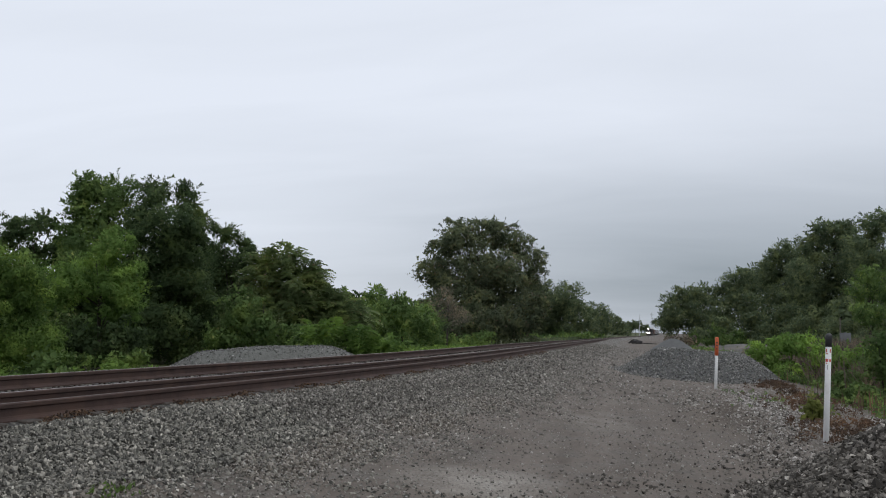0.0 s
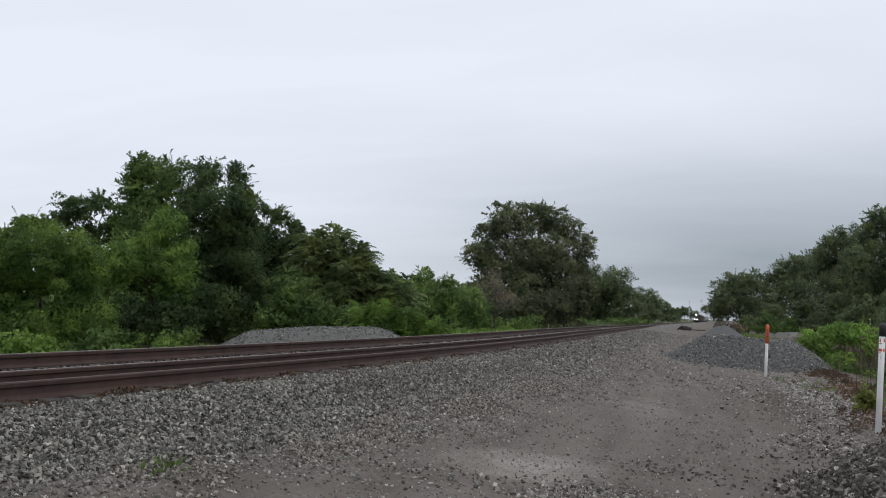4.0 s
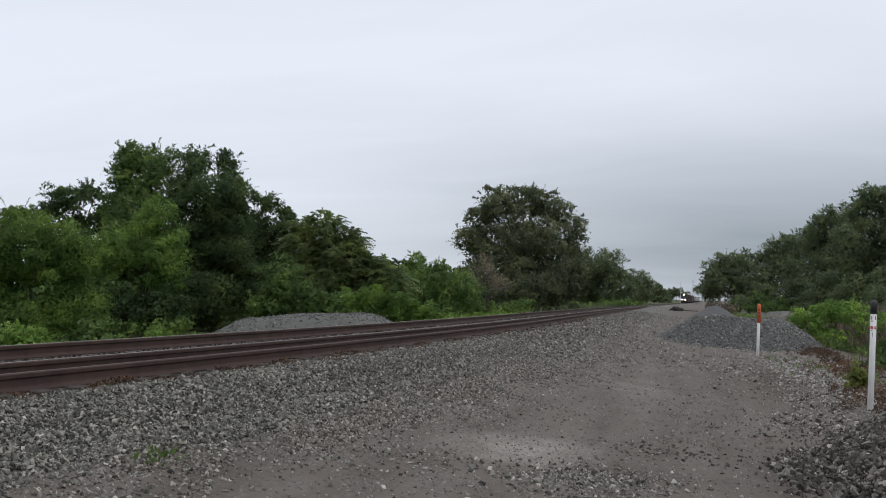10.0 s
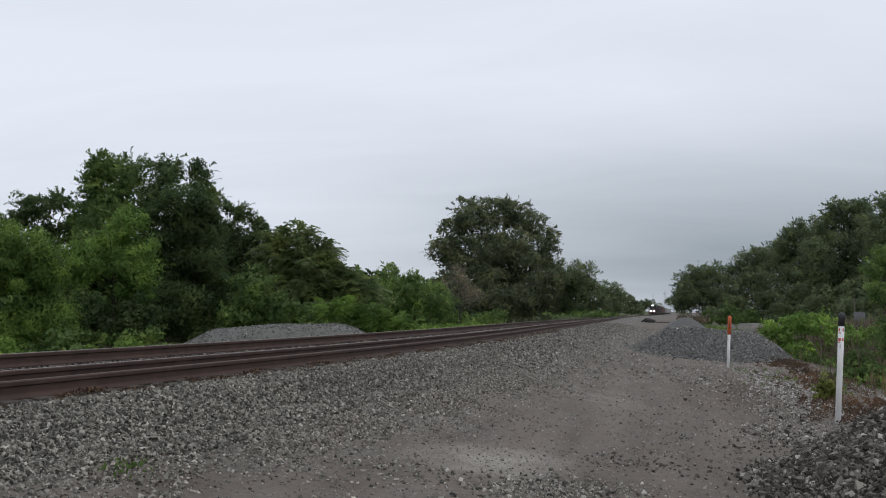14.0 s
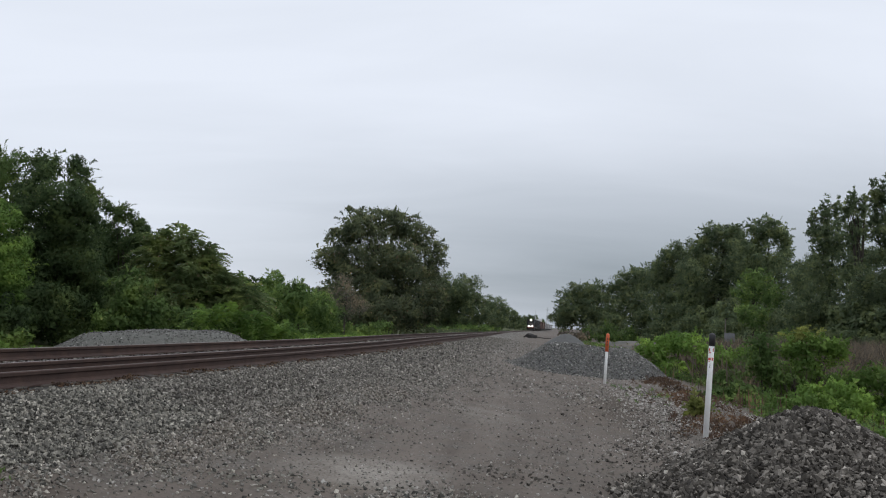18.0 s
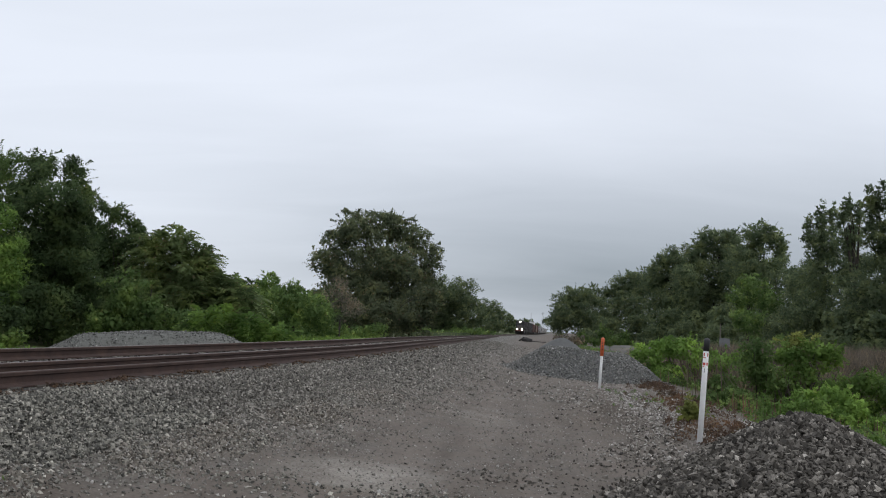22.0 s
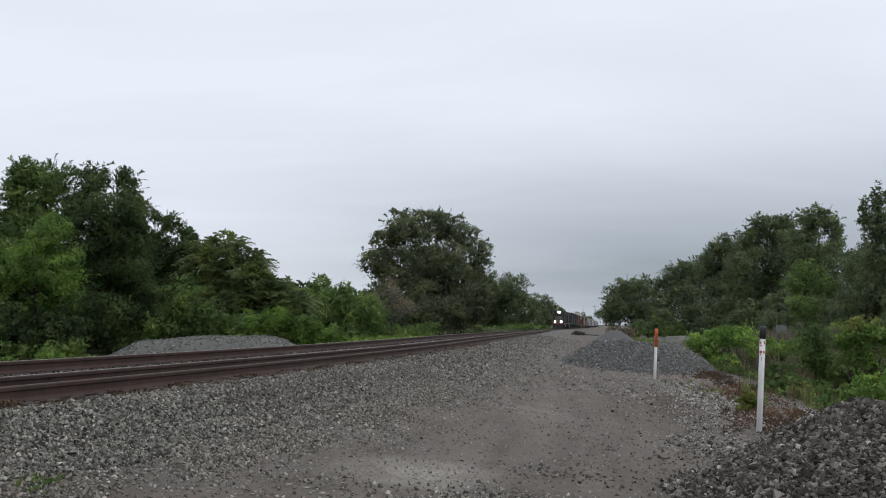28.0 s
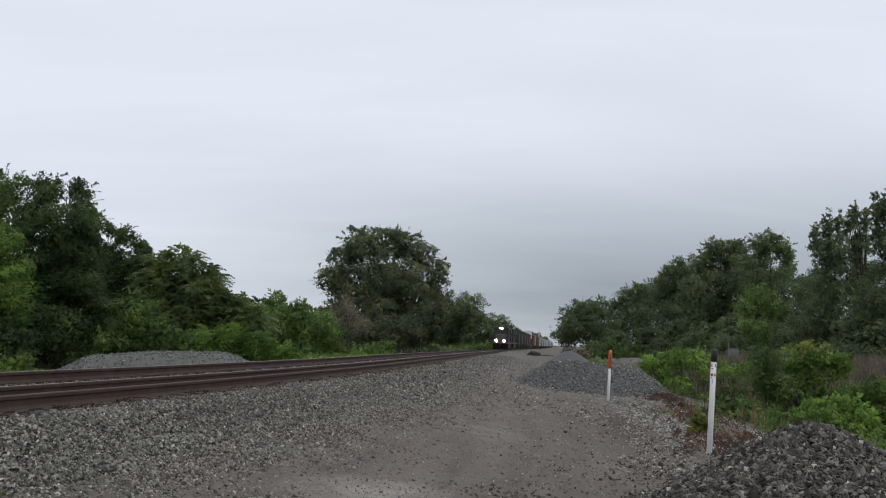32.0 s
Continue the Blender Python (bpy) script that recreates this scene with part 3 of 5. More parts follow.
def build_heap(name, label, count, lo, hi, mat, core):
    cx, cy, rx, ry, h, flat = HEAPS[name]
    rng = np.random.default_rng(len(name))
    n = 44
    g = np.linspace(-1.06, 1.06, n)
    X, Y = np.meshgrid(cx + rx * g, cy + ry * g)
    top = heap_height(name, X, Y)
    Z = ground_z(X, Y) + np.where(top > 0.001, top, -0.06)
    idx = np.arange(n * n).reshape(n, n)
    faces = np.stack([idx[:-1, :-1], idx[:-1, 1:], idx[1:, 1:], idx[1:, :-1]], -1).reshape(-1, 4)
    v = np.stack([X - cx, Y - cy, Z], -1).reshape(-1, 3)
    heap = tagged(new("stone_heap"), label, "gravel heap", "heaps of stone")
    heap.location = (cx, cy, 0)
    from_mesh("heap_core", mesh_of("heap_core", v, faces), core, heap, smooth=True)
    if count:
        a, r = rng.uniform(0, 2 * math.pi, count), np.sqrt(rng.random(count)) * 1.03
        r = np.where(rng.random(count) < 0.08, 1 + np.abs(rng.normal(0, 0.06, count)), r)
        x, y = cx + rx * r * np.cos(a), cy + ry * r * np.sin(a)
        z = ground_z(x, y) + heap_height(name, x, y) + rng.uniform(0, 0.6 * lo, count)
        stones("heap_rubble", np.stack([x - cx, y - cy, z], -1), lo, hi, mat, heap, seed=len(name) + 20)


build_stones()
build_debris()
build_heap("near", "heap of dark grey crushed stone beside the white marker post", 25000, 0.028, 0.052, PILE_STONE, HEAP_GAP_SHADE)
build_heap("middle", "broad heap of grey crushed stone behind the orange-topped post", 18000, 0.030, 0.056, HEAP_STONE, DARK_GRAVEL)
build_heap("far", "small smooth heap of dark grey fine gravel", 0, 0, 0, None, DARK_GRAVEL)
build_heap("beyond", "long flat-topped heap of grey gravel beyond the track", 7000, 0.030, 0.052, HEAP_STONE, FINE_GRAVEL)

# ---------------------------------------------------------------- the railway track
def sweep(name, profile, ys, offset, mat, parent, top_faces=(), raised=0.0):
    """A profile (across, up) carried along the line at an offset from its middle."""
    ys = np.asarray(ys)
    n, k = len(ys), len(profile)
    dx = (track_x(ys + 0.5) - track_x(ys - 0.5))
    norm = np.stack([np.ones(n), -dx], -1) / np.sqrt(1 + dx ** 2)[:, None]
    cx, cz = track_x(ys), rail_z(ys)
    v = np.zeros((n, k, 3))
    for j, (a, h) in enumerate(profile):
        v[:, j, 0] = cx + norm[:, 0] * (offset + a)
        v[:, j, 1] = ys + norm[:, 1] * (offset + a)
        v[:, j, 2] = cz + h + raised
    i, j = np.meshgrid(np.arange(n - 1), np.arange(k), indexing="ij")
    jn = (j + 1) % k
    f = np.stack([i * k + j, i * k + jn, (i + 1) * k + jn, (i + 1) * k + j], -1)
    me = mesh_of(name, v.reshape(-1, 3), f.reshape(-1, 4))
    ob = from_mesh(name, me, mat, parent)
    if top_faces:
        me.polygons.foreach_set("material_index", np.isin(np.tile(np.arange(k), n - 1), top_faces).astype(np.int32))
    return ob


RAIL_PROFILE = [(-0.072, -0.175), (0.072, -0.175), (0.072, -0.160), (0.022, -0.140), (0.010, -0.125), (0.010, -0.060), (0.034, -0.044), (0.037, -0.012), (0.026, 0.0),
                (-0.026, 0.0), (-0.037, -0.012), (-0.034, -0.044), (-0.010, -0.060), (-0.010, -0.125), (-0.022, -0.140), (-0.072, -0.160)]


def build_track():
    track = tagged(new("railway_track"), "single railway track with rusty rails on wooden ties", "railway track", kind="structure")
    ys = np.concatenate([np.arange(-60, 60, 0.6), np.arange(60, 300, 3.0), np.arange(300, 2900, 10.0)])
    for off, up in ((0.755, 0.0), (-0.755, 0.04)):
        sweep("rail", RAIL_PROFILE, ys, off, (RAIL_RUST, RAIL_TOP), track, (8, 9), up)
    spare = tagged(new("spare_rail"), "rusty spare rail laid along the ends of the ties", "rail")
    for y0 in range(-60, 190, 25):
        sweep("rail_length", RAIL_PROFILE, np.append(np.arange(y0, y0 + 24.9, 0.8), y0 + 24.99), 1.40, (RAIL_RUST, RAIL_LEDGE), spare, (8, 9), -0.03)
    rng = random.Random(5)
    bm = box(bmesh.new(), -1.32, 1.32, -0.115, 0.115, -0.175, 0.0, 0.012)
    tie = bpy.data.meshes.new("tie")
    bm.to_mesh(tie)
    tie.materials.append(TIE_WOOD)
    bm = bmesh.new()
    for s in (-1, 1):
        box(bm, s * 0.755 - 0.19, s * 0.755 + 0.19, -0.10, 0.10, 0.0, 0.018, 0.004)
        for dx in (-0.11, 0.11):
            for dy in (-0.06, 0.05):
                box(bm, s * 0.755 + dx - 0.014, s * 0.755 + dx + 0.014, dy - 0.01, dy + 0.01, 0.0, 0.045)
    for s, dy in ((-0.66, 0.15), (0.85, 0.15), (-0.66, -0.15), (0.85, -0.15)):
        box(bm, s - 0.035, s + 0.035, dy - 0.02, dy + 0.02, -0.02, 0.035)
    plates = bpy.data.meshes.new("tie_plates")
    bm.to_mesh(plates)
    plates.materials.append(PLATE)
    y = 3.0
    for i in range(270):
        turn = math.degrees(math.atan(-(track_x(y + 0.5) - track_x(y - 0.5))))
        m = pose(track_x(y) + 0.23 + rng.uniform(-0.05, 0.05), y, rail_z(y) - 0.175 - 0.016, 0, 0, turn + rng.uniform(-0.8, 0.8))
        ob = new("tie", tie)
        ob.matrix_basis, ob.parent = m, track
        if i < 150:
            pl = new("tie_plates", plates)
            pl.matrix_basis, pl.parent = m @ pose(-0.23, 0, 0), track
        y += 0.495 + rng.uniform(-0.02, 0.02)


build_track()

# ---------------------------------------------------------------- trees and bushes
def blades(rng, p, t, nrm, leaf, plain_leaf=False):
    """Folded four-cornered leaves at p that point along t, or plain three-cornered ones for far trees."""
    t = t / (np.linalg.norm(t, axis=1)[:, None] + 1e-9)
    b = np.cross(nrm, t)
    b /= np.linalg.norm(b, axis=1)[:, None] + 1e-9
    up = np.cross(t, b)
    s = leaf * rng.uniform(0.6, 1.35, len(p))
    L, W = (s * 0.46)[:, None], (s * 0.30)[:, None]
    if plain_leaf:
        lift = up * (s * rng.normal(0, 0.12, len(s)))[:, None]
        return np.stack([p - b * W, p + b * W * rng.uniform(0.5, 1.2, (len(s), 1)), p + t * L * 2 + lift], 1).reshape(-1, 3)
    bend = up * (s * 0.13)[:, None]
    return np.stack([p, p + t * L + b * W + bend, p + t * L * 2, p + t * L - b * W + bend], 1).reshape(-1, 3)


def leaf_cloud(rng, centres, radii, axis_z, sprigs, along, inside, leaf, plain_leaf=False, frond=False):
    """Sprigs that shoot out of each clump with leaves on both sides, and loose leaves inside."""
    n = len(centres)
    out = centres - np.array([0, 0, 1]) * axis_z
    out /= np.linalg.norm(out, axis=1)[:, None] + 1e-6
    c = np.repeat(centres, sprigs, 0)
    r = np.repeat(radii, sprigs)
    d = rng.normal(size=(n * sprigs, 3)) + 0.75 * np.repeat(out, sprigs, 0) + np.array([0, 0, 0.5])
    d /= np.linalg.norm(d, axis=1)[:, None]
    d[:, 2] *= 0.78
    length = r * rng.uniform(0.7, 1.55, len(r)) * (1.6 if frond else 1.0)
    k = len(c)
    pos = np.linspace(0.25, 1.0, along)
    sag = np.array([0, 0, -0.75 if frond else -0.18])
    p = c[:, None] + d[:, None] * (length[:, None] * pos)[:, :, None] + sag * (length[:, None] * pos ** 2)[:, :, None]
    p = p + rng.normal(size=p.shape) * (r * 0.06)[:, None, None]
    side = np.cross(d, np.array([0, 0, 1.0]) + 0.25 * rng.normal(size=(k, 3)) if frond else rng.normal(size=(k, 3)))
    side /= np.linalg.norm(side, axis=1)[:, None] + 1e-9
    sign = np.where(np.arange(along) % 2 == 0, 1.0, -1.0)
    t = d[:, None] * (0.35 if frond else 0.75) + side[:, None] * sign[None, :, None] + rng.normal(size=p.shape) * (0.12 if frond else 0.35)
    nrm = np.cross(d, side)[:, None] * 0.6 + d[:, None] * 1.0 + np.array([0, 0, 0.3]) + rng.normal(size=p.shape) * (0.15 if frond else 0.4)
    v1 = blades(rng, p.reshape(-1, 3), t.reshape(-1, 3), nrm.reshape(-1, 3), leaf, plain_leaf)
    c2, r2 = np.repeat(centres, inside, 0), np.repeat(radii, inside)
    q = rng.normal(size=c2.shape)
    q /= np.linalg.norm(q, axis=1)[:, None]
    q[:, 2] += 0.30
    q /= np.linalg.norm(q, axis=1)[:, None]
    p2 = c2 + q * np.array([1, 1, 0.72]) * (1.05 * r2 * rng.random(len(r2)) ** 0.28)[:, None]
    t2 = np.cross(q, rng.normal(size=c2.shape)) + np.array([0, 0, -0.35])
    v2 = blades(rng, p2, t2, q + 0.25 * rng.normal(size=c2.shape), leaf * 1.2, plain_leaf)
    return np.concatenate([v1, v2]), np.concatenate([np.repeat(c, along, 0), c2])


def feathers(rng, lobe, reach, count, leaf):
    """Long drooping feathered leaves laid in tiers over one mass: leaflets in pairs, and the way each leaf faces."""
    q = rng.normal(size=(count, 3)) + np.array([0, 0, 0.35])
    q /= np.linalg.norm(q, axis=1)[:, None]
    root = lobe + q * reach * rng.uniform(0.50, 0.84, (count, 1))
    way = q * np.array([1.0, 1.0, 0.35]) + np.array([0, 0, 0.18]) + 0.30 * rng.normal(size=(count, 3))
    way /= np.linalg.norm(way, axis=1)[:, None]
    pairs = 9
    pos = np.repeat(np.linspace(0.12, 1.0, pairs), 2)[None, :, None]
    long = rng.uniform(4.8, 7.6, count)[:, None, None] * leaf
    spot = root[:, None] + way[:, None] * long * pos + np.array([0, 0, -0.48]) * long * pos ** 2
    side = np.cross(way, np.array([0, 0, 1.0]) + 0.2 * rng.normal(size=(count, 3)))
    side /= np.linalg.norm(side, axis=1)[:, None] + 1e-9
    sign = np.tile([1.0, -1.0], pairs)[None, :, None]
    up = np.cross(side, way)
    aim = side[:, None] * sign + 0.45 * way[:, None] - 0.25 * up[:, None] + 0.08 * rng.normal(size=spot.shape)
    face = np.repeat(up, 2 * pairs, 0) + 0.1 * rng.normal(size=(count * 2 * pairs, 3))
    v = blades(rng, spot.reshape(-1, 3), aim.reshape(-1, 3), face, leaf * 1.35)
    return v, face + np.array([0, 0, 0.35])


def blades_mesh(name, v, plain_leaf=False):
    if plain_leaf:
        return mesh_of(name, v, np.arange(len(v)).reshape(-1, 3))
    n = len(v) // 4
    k = 4 * np.arange(n)[:, None]
    f = np.concatenate([k + np.array([0, 1, 2]), k + np.array([0, 2, 3])], 0)
    return mesh_of(name, v, f)


def turned_outward(v, k, out, own=0.22):
    """Wind the leaves to face out of their mass and give soft normals that follow its round form."""
    q = v.reshape(-1, k, 3).copy()
    n = np.cross(q[:, 1] - q[:, 0], q[:, k - 1] - q[:, 0])
    n /= np.linalg.norm(n, axis=1)[:, None] + 1e-9
    out = out / (np.linalg.norm(out, axis=1)[:, None] + 1e-9)
    back = (n * out).sum(1) < 0
    q[back] = q[back][:, [0, 2, 1]] if k == 3 else q[back][:, [0, 3, 2, 1]]
    n[back] *= -1
    soft_n = out + own * n
    soft_n /= np.linalg.norm(soft_n, axis=1)[:, None] + 1e-9
    return q.reshape(-1, 3), np.repeat(soft_n, k, 0)


def limb_mesh(rng, height, crown_low, spread, thick, count, centres=None):
    """A tapered trunk with limbs that fork towards the crown's clumps."""
    bm = bmesh.new()
    p = Vector((0, 0, -0.25))
    pts = [p]
    steps = 6
    for i in range(steps):
        p = p + Vector((rng.normal() * 0.05 * height / steps, rng.normal() * 0.05 * height / steps, (0.82 * height + 0.25) / steps))
        pts.append(p)
    for i in range(steps):
        rod(bm, pts[i], pts[i + 1], thick * (1 - 0.8 * i / steps), thick * (1 - 0.8 * (i + 1) / steps), 7)
    for i in range(count):
        start = 0.25 + 0.6 * rng.random()
        j = min(steps - 1, int(start * steps))
        a = pts[j].lerp(pts[j + 1], start * steps - j)
        if centres is not None:
            b = Vector(centres[rng.integers(len(centres))])
            if b.z < a.z:
                continue
        else:
            ang = rng.uniform(0, 2 * math.pi)
            b = a + Vector((math.cos(ang) * spread * 0.7, math.sin(ang) * spread * 0.7, height * 0.2))
        mid = a.lerp(b, 0.5) + Vector((0, 0, 0.06 * height))
        rod(bm, a, mid, thick * 0.32, thick * 0.2, 5)
        rod(bm, mid, b, thick * 0.2, thick * 0.05, 5)
    return bm


def leaf_mesh(v, soft_n, plain_leaf):
    me = blades_mesh("crown", v, plain_leaf)
    me.polygons.foreach_set("use_smooth", np.ones(len(me.polygons), dtype=bool))
    me.normals_split_custom_set_from_vertices(soft_n.tolist())
    return me


DENSITY = 6.3


def grow(name, label, x, y, mat, lobes, leaf=0.2, cover=1.0, seed=1, stem=0.0, group=None, frond=False, shoots=0):
    """A tree or bush at (x, y). lobes: the round masses of its crown as (across the view, height, half width, half height), metres."""
    rng = np.random.default_rng(seed)
    foot = float(ground_z(x, y))
    cs, vs, outs = [], [], []
    far_off = name == "tree" and not frond
    along = 18 if frond else 8
    for dx, z, rx, rz in lobes:
        z, rx, rz = z - foot, rx * (1.0 if frond else 1.16), rz * (0.98 if frond else 1.07)
        depth = min(1.15 * rx, 2.6 + 0.3 * rx)
        size = min(0.30 * min(rx, rz) + 0.06 * max(rx, rz), 0.55 + 0.15 * rx + 1.2 * leaf)
        n = int(8 + (1.4 if stem else 1.6) * rx * rz / size ** 2)
        d = rng.normal(size=(n, 3))
        d /= np.linalg.norm(d, axis=1)[:, None]
        r = rng.uniform(0.30, 1.0, n) ** 0.5 * (0.86 + 0.16 * np.sin(4 * d[:, 0] + 3 * d[:, 2] + seed))
        deep = rng.uniform(-1, 1) * min(1.1 * rx, 2.2) if far_off else 0.0
        c = np.array([dx, deep, z]) + d * r[:, None] * np.array([rx, depth, rz])
        c = c[c[:, 2] > 0.02]
        if not len(c):
            continue
        rad = size * rng.uniform(0.65, 1.3, len(c))
        per = DENSITY * (0.45 if frond else 1.0) * cover * math.pi * rx * rz / leaf ** 2 / n
        sprigs = int(max(1, round((0.8 if frond else 0.36) * per / along)))
        inside = int(max(2, per - sprigs * along))
        k = 3 if far_off else 4
        cloud, hub = leaf_cloud(rng, c, rad, max(0.0, z - 0.6 * rz), sprigs, along, inside, leaf, far_off, frond)
        lobe, reach = np.array([dx, deep, z]), np.array([rx, depth, rz])
        at = cloud.reshape(-1, k, 3).mean(1)
        away = at - hub
        away /= np.linalg.norm(away, axis=1)[:, None] + 1e-9
        outs.append(1.0 * away + 0.35 * (at - lobe) / reach + np.array([0, 0, 0.1]))
        vs.append(cloud)
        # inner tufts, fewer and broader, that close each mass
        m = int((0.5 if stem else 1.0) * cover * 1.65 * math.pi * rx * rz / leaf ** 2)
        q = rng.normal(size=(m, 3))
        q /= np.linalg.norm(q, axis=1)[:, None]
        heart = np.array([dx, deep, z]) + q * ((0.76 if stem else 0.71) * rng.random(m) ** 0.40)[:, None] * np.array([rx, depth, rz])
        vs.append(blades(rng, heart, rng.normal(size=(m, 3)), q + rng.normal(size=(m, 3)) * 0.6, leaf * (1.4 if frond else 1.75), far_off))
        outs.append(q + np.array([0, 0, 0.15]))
        if frond:
            v, face = feathers(rng, lobe, reach, int(15 * rx * rz / leaf), leaf)
            vs.append(v)
            outs.append(face)
        if shoots:
            # straight leafy shoots that stand out of the upper side
            m = max(3, int(shoots * rx * rz))
            q = rng.normal(size=(m, 3)) * np.array([1, 0.6, 0.6]) + np.array([0, 0, 0.5])
            q /= np.linalg.norm(q, axis=1)[:, None]
            root = np.array([dx, deep, z]) + 0.80 * q * reach
            way = q * np.array([1, 1, 0.9]) + np.array([0, 0, 0.22]) + 0.35 * rng.normal(size=(m, 3))
            way /= np.linalg.norm(way, axis=1)[:, None]
            long = (rng.uniform(0.25, 0.68, m) * (0.45 + 0.45 * min(rx, rz)))[:, None, None]
            step = np.linspace(0, 1, 9)[None, :, None]
            spot = root[:, None] + way[:, None] * long * step + np.array([0, 0, -0.10]) * long * step ** 2
            side = np.cross(way, rng.normal(size=(m, 3)))
            side /= np.linalg.norm(side, axis=1)[:, None]
            turn = np.where(np.arange(9) % 2 == 0, 1.0, -1.0)[None, :, None]
            aim = way[:, None] * 0.9 + side[:, None] * turn + 0.2 * rng.normal(size=spot.shape)
            face = np.cross(way, side)[:, None] + np.array([0, 0, 0.4]) + 0.3 * rng.normal(size=spot.shape)
            vs.append(blades(rng, spot.reshape(-1, 3), aim.reshape(-1, 3), face.reshape(-1, 3), leaf * 1.15, far_off))
            outs.append(np.repeat(q, 9, 0) + np.array([0, 0, 0.2]))
        cs.append(c)
    cs = np.concatenate(cs)
    top, wide = float(cs[:, 2].max()), float(np.ptp(cs[:, 0]))
    category = "tree" if name == "tree" else "bush"
    thing = tagged(new(name), label, category, group or GROUP)
    thick = 0.017 * top + 0.02
    if top > 3 or name == "tree":
        trunk = part("trunk", limb_mesh(rng, top, stem, wide / 2, thick, max(5, min(12, len(cs) // 10)), cs), BARK, thing)
        if not stem:
            trunk.location.y = 0.9
    else:
        bm = bmesh.new()
        for i in range(7):
            c = cs[rng.integers(len(cs))]
            rod(bm, (0, 0, -0.1), tuple(c), 0.022, 0.006, 5)
        part("stem", bm, BARK, thing)
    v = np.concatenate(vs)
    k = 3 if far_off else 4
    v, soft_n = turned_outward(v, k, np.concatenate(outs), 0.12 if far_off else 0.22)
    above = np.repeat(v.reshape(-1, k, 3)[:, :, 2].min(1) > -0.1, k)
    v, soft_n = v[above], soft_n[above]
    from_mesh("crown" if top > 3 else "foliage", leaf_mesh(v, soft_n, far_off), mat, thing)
    thing.matrix_basis = pose(x, y, foot, 0, 0, -math.degrees(math.atan2(x, y)))
    return thing


def at_view(azimuth, distance):
    """A place on the land, by its bearing from the camera (degrees right of the line's far end)."""
    x, y = distance * math.sin(radians(azimuth)), distance * math.cos(radians(azimuth))
    return x, y, float(ground_z(x, y))


def hedges():
    """Low growth along both edges of the clearing, copied from a few grown once."""
    rng = random.Random(8)
    edge = "low growth at the wood's edge"
    kinds = [
        grow("bush", "bright green low shrub at the edge of the trees", 0, 20, LEAF_LIGHT, [(0, 0.6, 0.9, 0.55), (0.8, 0.4, 0.7, 0.4), (-0.7, 0.45, 0.7, 0.45), (0.2, 1.0, 0.45, 0.4)], leaf=0.17, seed=61, group=edge),
        grow("bush", "green low shrub at the edge of the trees", 0, 20, LEAF_MID, [(0, 0.7, 1.0, 0.7), (0.9, 0.5, 0.8, 0.5), (-0.9, 0.5, 0.8, 0.6), (-0.3, 1.3, 0.55, 0.5)], leaf=0.19, seed=62, group=edge),
        grow("bush", "tall green shrub filling the wood's edge", 0, 20, LEAF_MID, [(0, 1.2, 1.6, 1.2), (1.2, 0.9, 1.3, 0.9), (-1.2, 0.9, 1.3, 1.0), (0.3, 2.5, 1.0, 0.9)], leaf=0.27, seed=63, group=edge),
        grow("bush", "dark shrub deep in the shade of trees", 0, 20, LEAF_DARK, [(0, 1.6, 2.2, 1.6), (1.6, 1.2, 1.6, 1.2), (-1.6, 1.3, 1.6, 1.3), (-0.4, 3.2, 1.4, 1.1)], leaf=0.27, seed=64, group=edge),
        grow("bush", "dark understorey below tall trees", 0, 20, LEAF_HAZED, [(0, 2.6, 3.6, 2.6), (2.6, 2.0, 2.7, 2.0), (-2.6, 2.2, 2.7, 2.2), (-0.6, 5.2, 2.3, 1.8)], leaf=0.36, seed=65, group=edge),
    ]
    spots = []
    y = 19.0
    while y < 190:
        u = -9.2 - 0.05 * y
        spots.append((0 if rng.random() < 0.6 else 1, track_x(y) + u + rng.uniform(-0.8, 0.8) - 9.0 * max(0, 1 - abs(y - 39) / 9), y, rng.uniform(0.7, 1.2)))
        y += 2.4 + 0.045 * y
    y = 20.0
    while y < 420:
        spots.append((2, track_x(y) - 22.0 - 0.01 * y + rng.uniform(-1, 1), y, rng.uniform(0.95, 1.35)))
        if y > 50:
            spots.append((3, track_x(y) - 30.0 - 0.012 * y + rng.uniform(-1.5, 1.5), y + 1.5, rng.uniform(1.1, 1.6)))
        y += 4.2 + 0.035 * y
    for az, d, k, sc in ((2.2, 128, 2, 0.45), (3.6, 132, 3, 0.9), (4.6, 128, 2, 0.55), (6.1, 118, 3, 1.0), (8.0, 112, 3, 1.1), (9.8, 104, 3, 1.0), (11.6, 99, 3, 1.1), (13.4, 92, 3, 1.1), (15.4, 94, 3, 1.0), (17.6, 92, 3, 1.1), (20.2, 90, 3, 1.1), (23.4, 86, 3, 1.1),
                         (3.0, 146, 3, 1.3), (5.3, 138, 3, 1.5), (7.2, 124, 3, 1.6), (8.8, 116, 3, 1.7), (10.4, 112, 3, 1.7), (12.4, 108, 3, 1.7), (14.3, 86, 3, 1.5), (16.5, 80, 3, 1.5), (18.6, 78, 3, 1.6), (6.6, 60, 1, 0.8), (8.9, 54, 1, 0.9), (10.7, 50, 1, 0.9), (12.8, 45, 1, 0.9), (15.6, 40, 0, 1.0), (18.3, 36, 0, 1.0), (21.0, 34, 1, 1.0), (5.0, 70, 0, 0.7)):
        x, yy, z = at_view(az, d * 1.28)
        spots.append((4, x, yy, sc * 0.85) if k == 3 else (k, x, yy, sc * 1.25))
    seen = set()
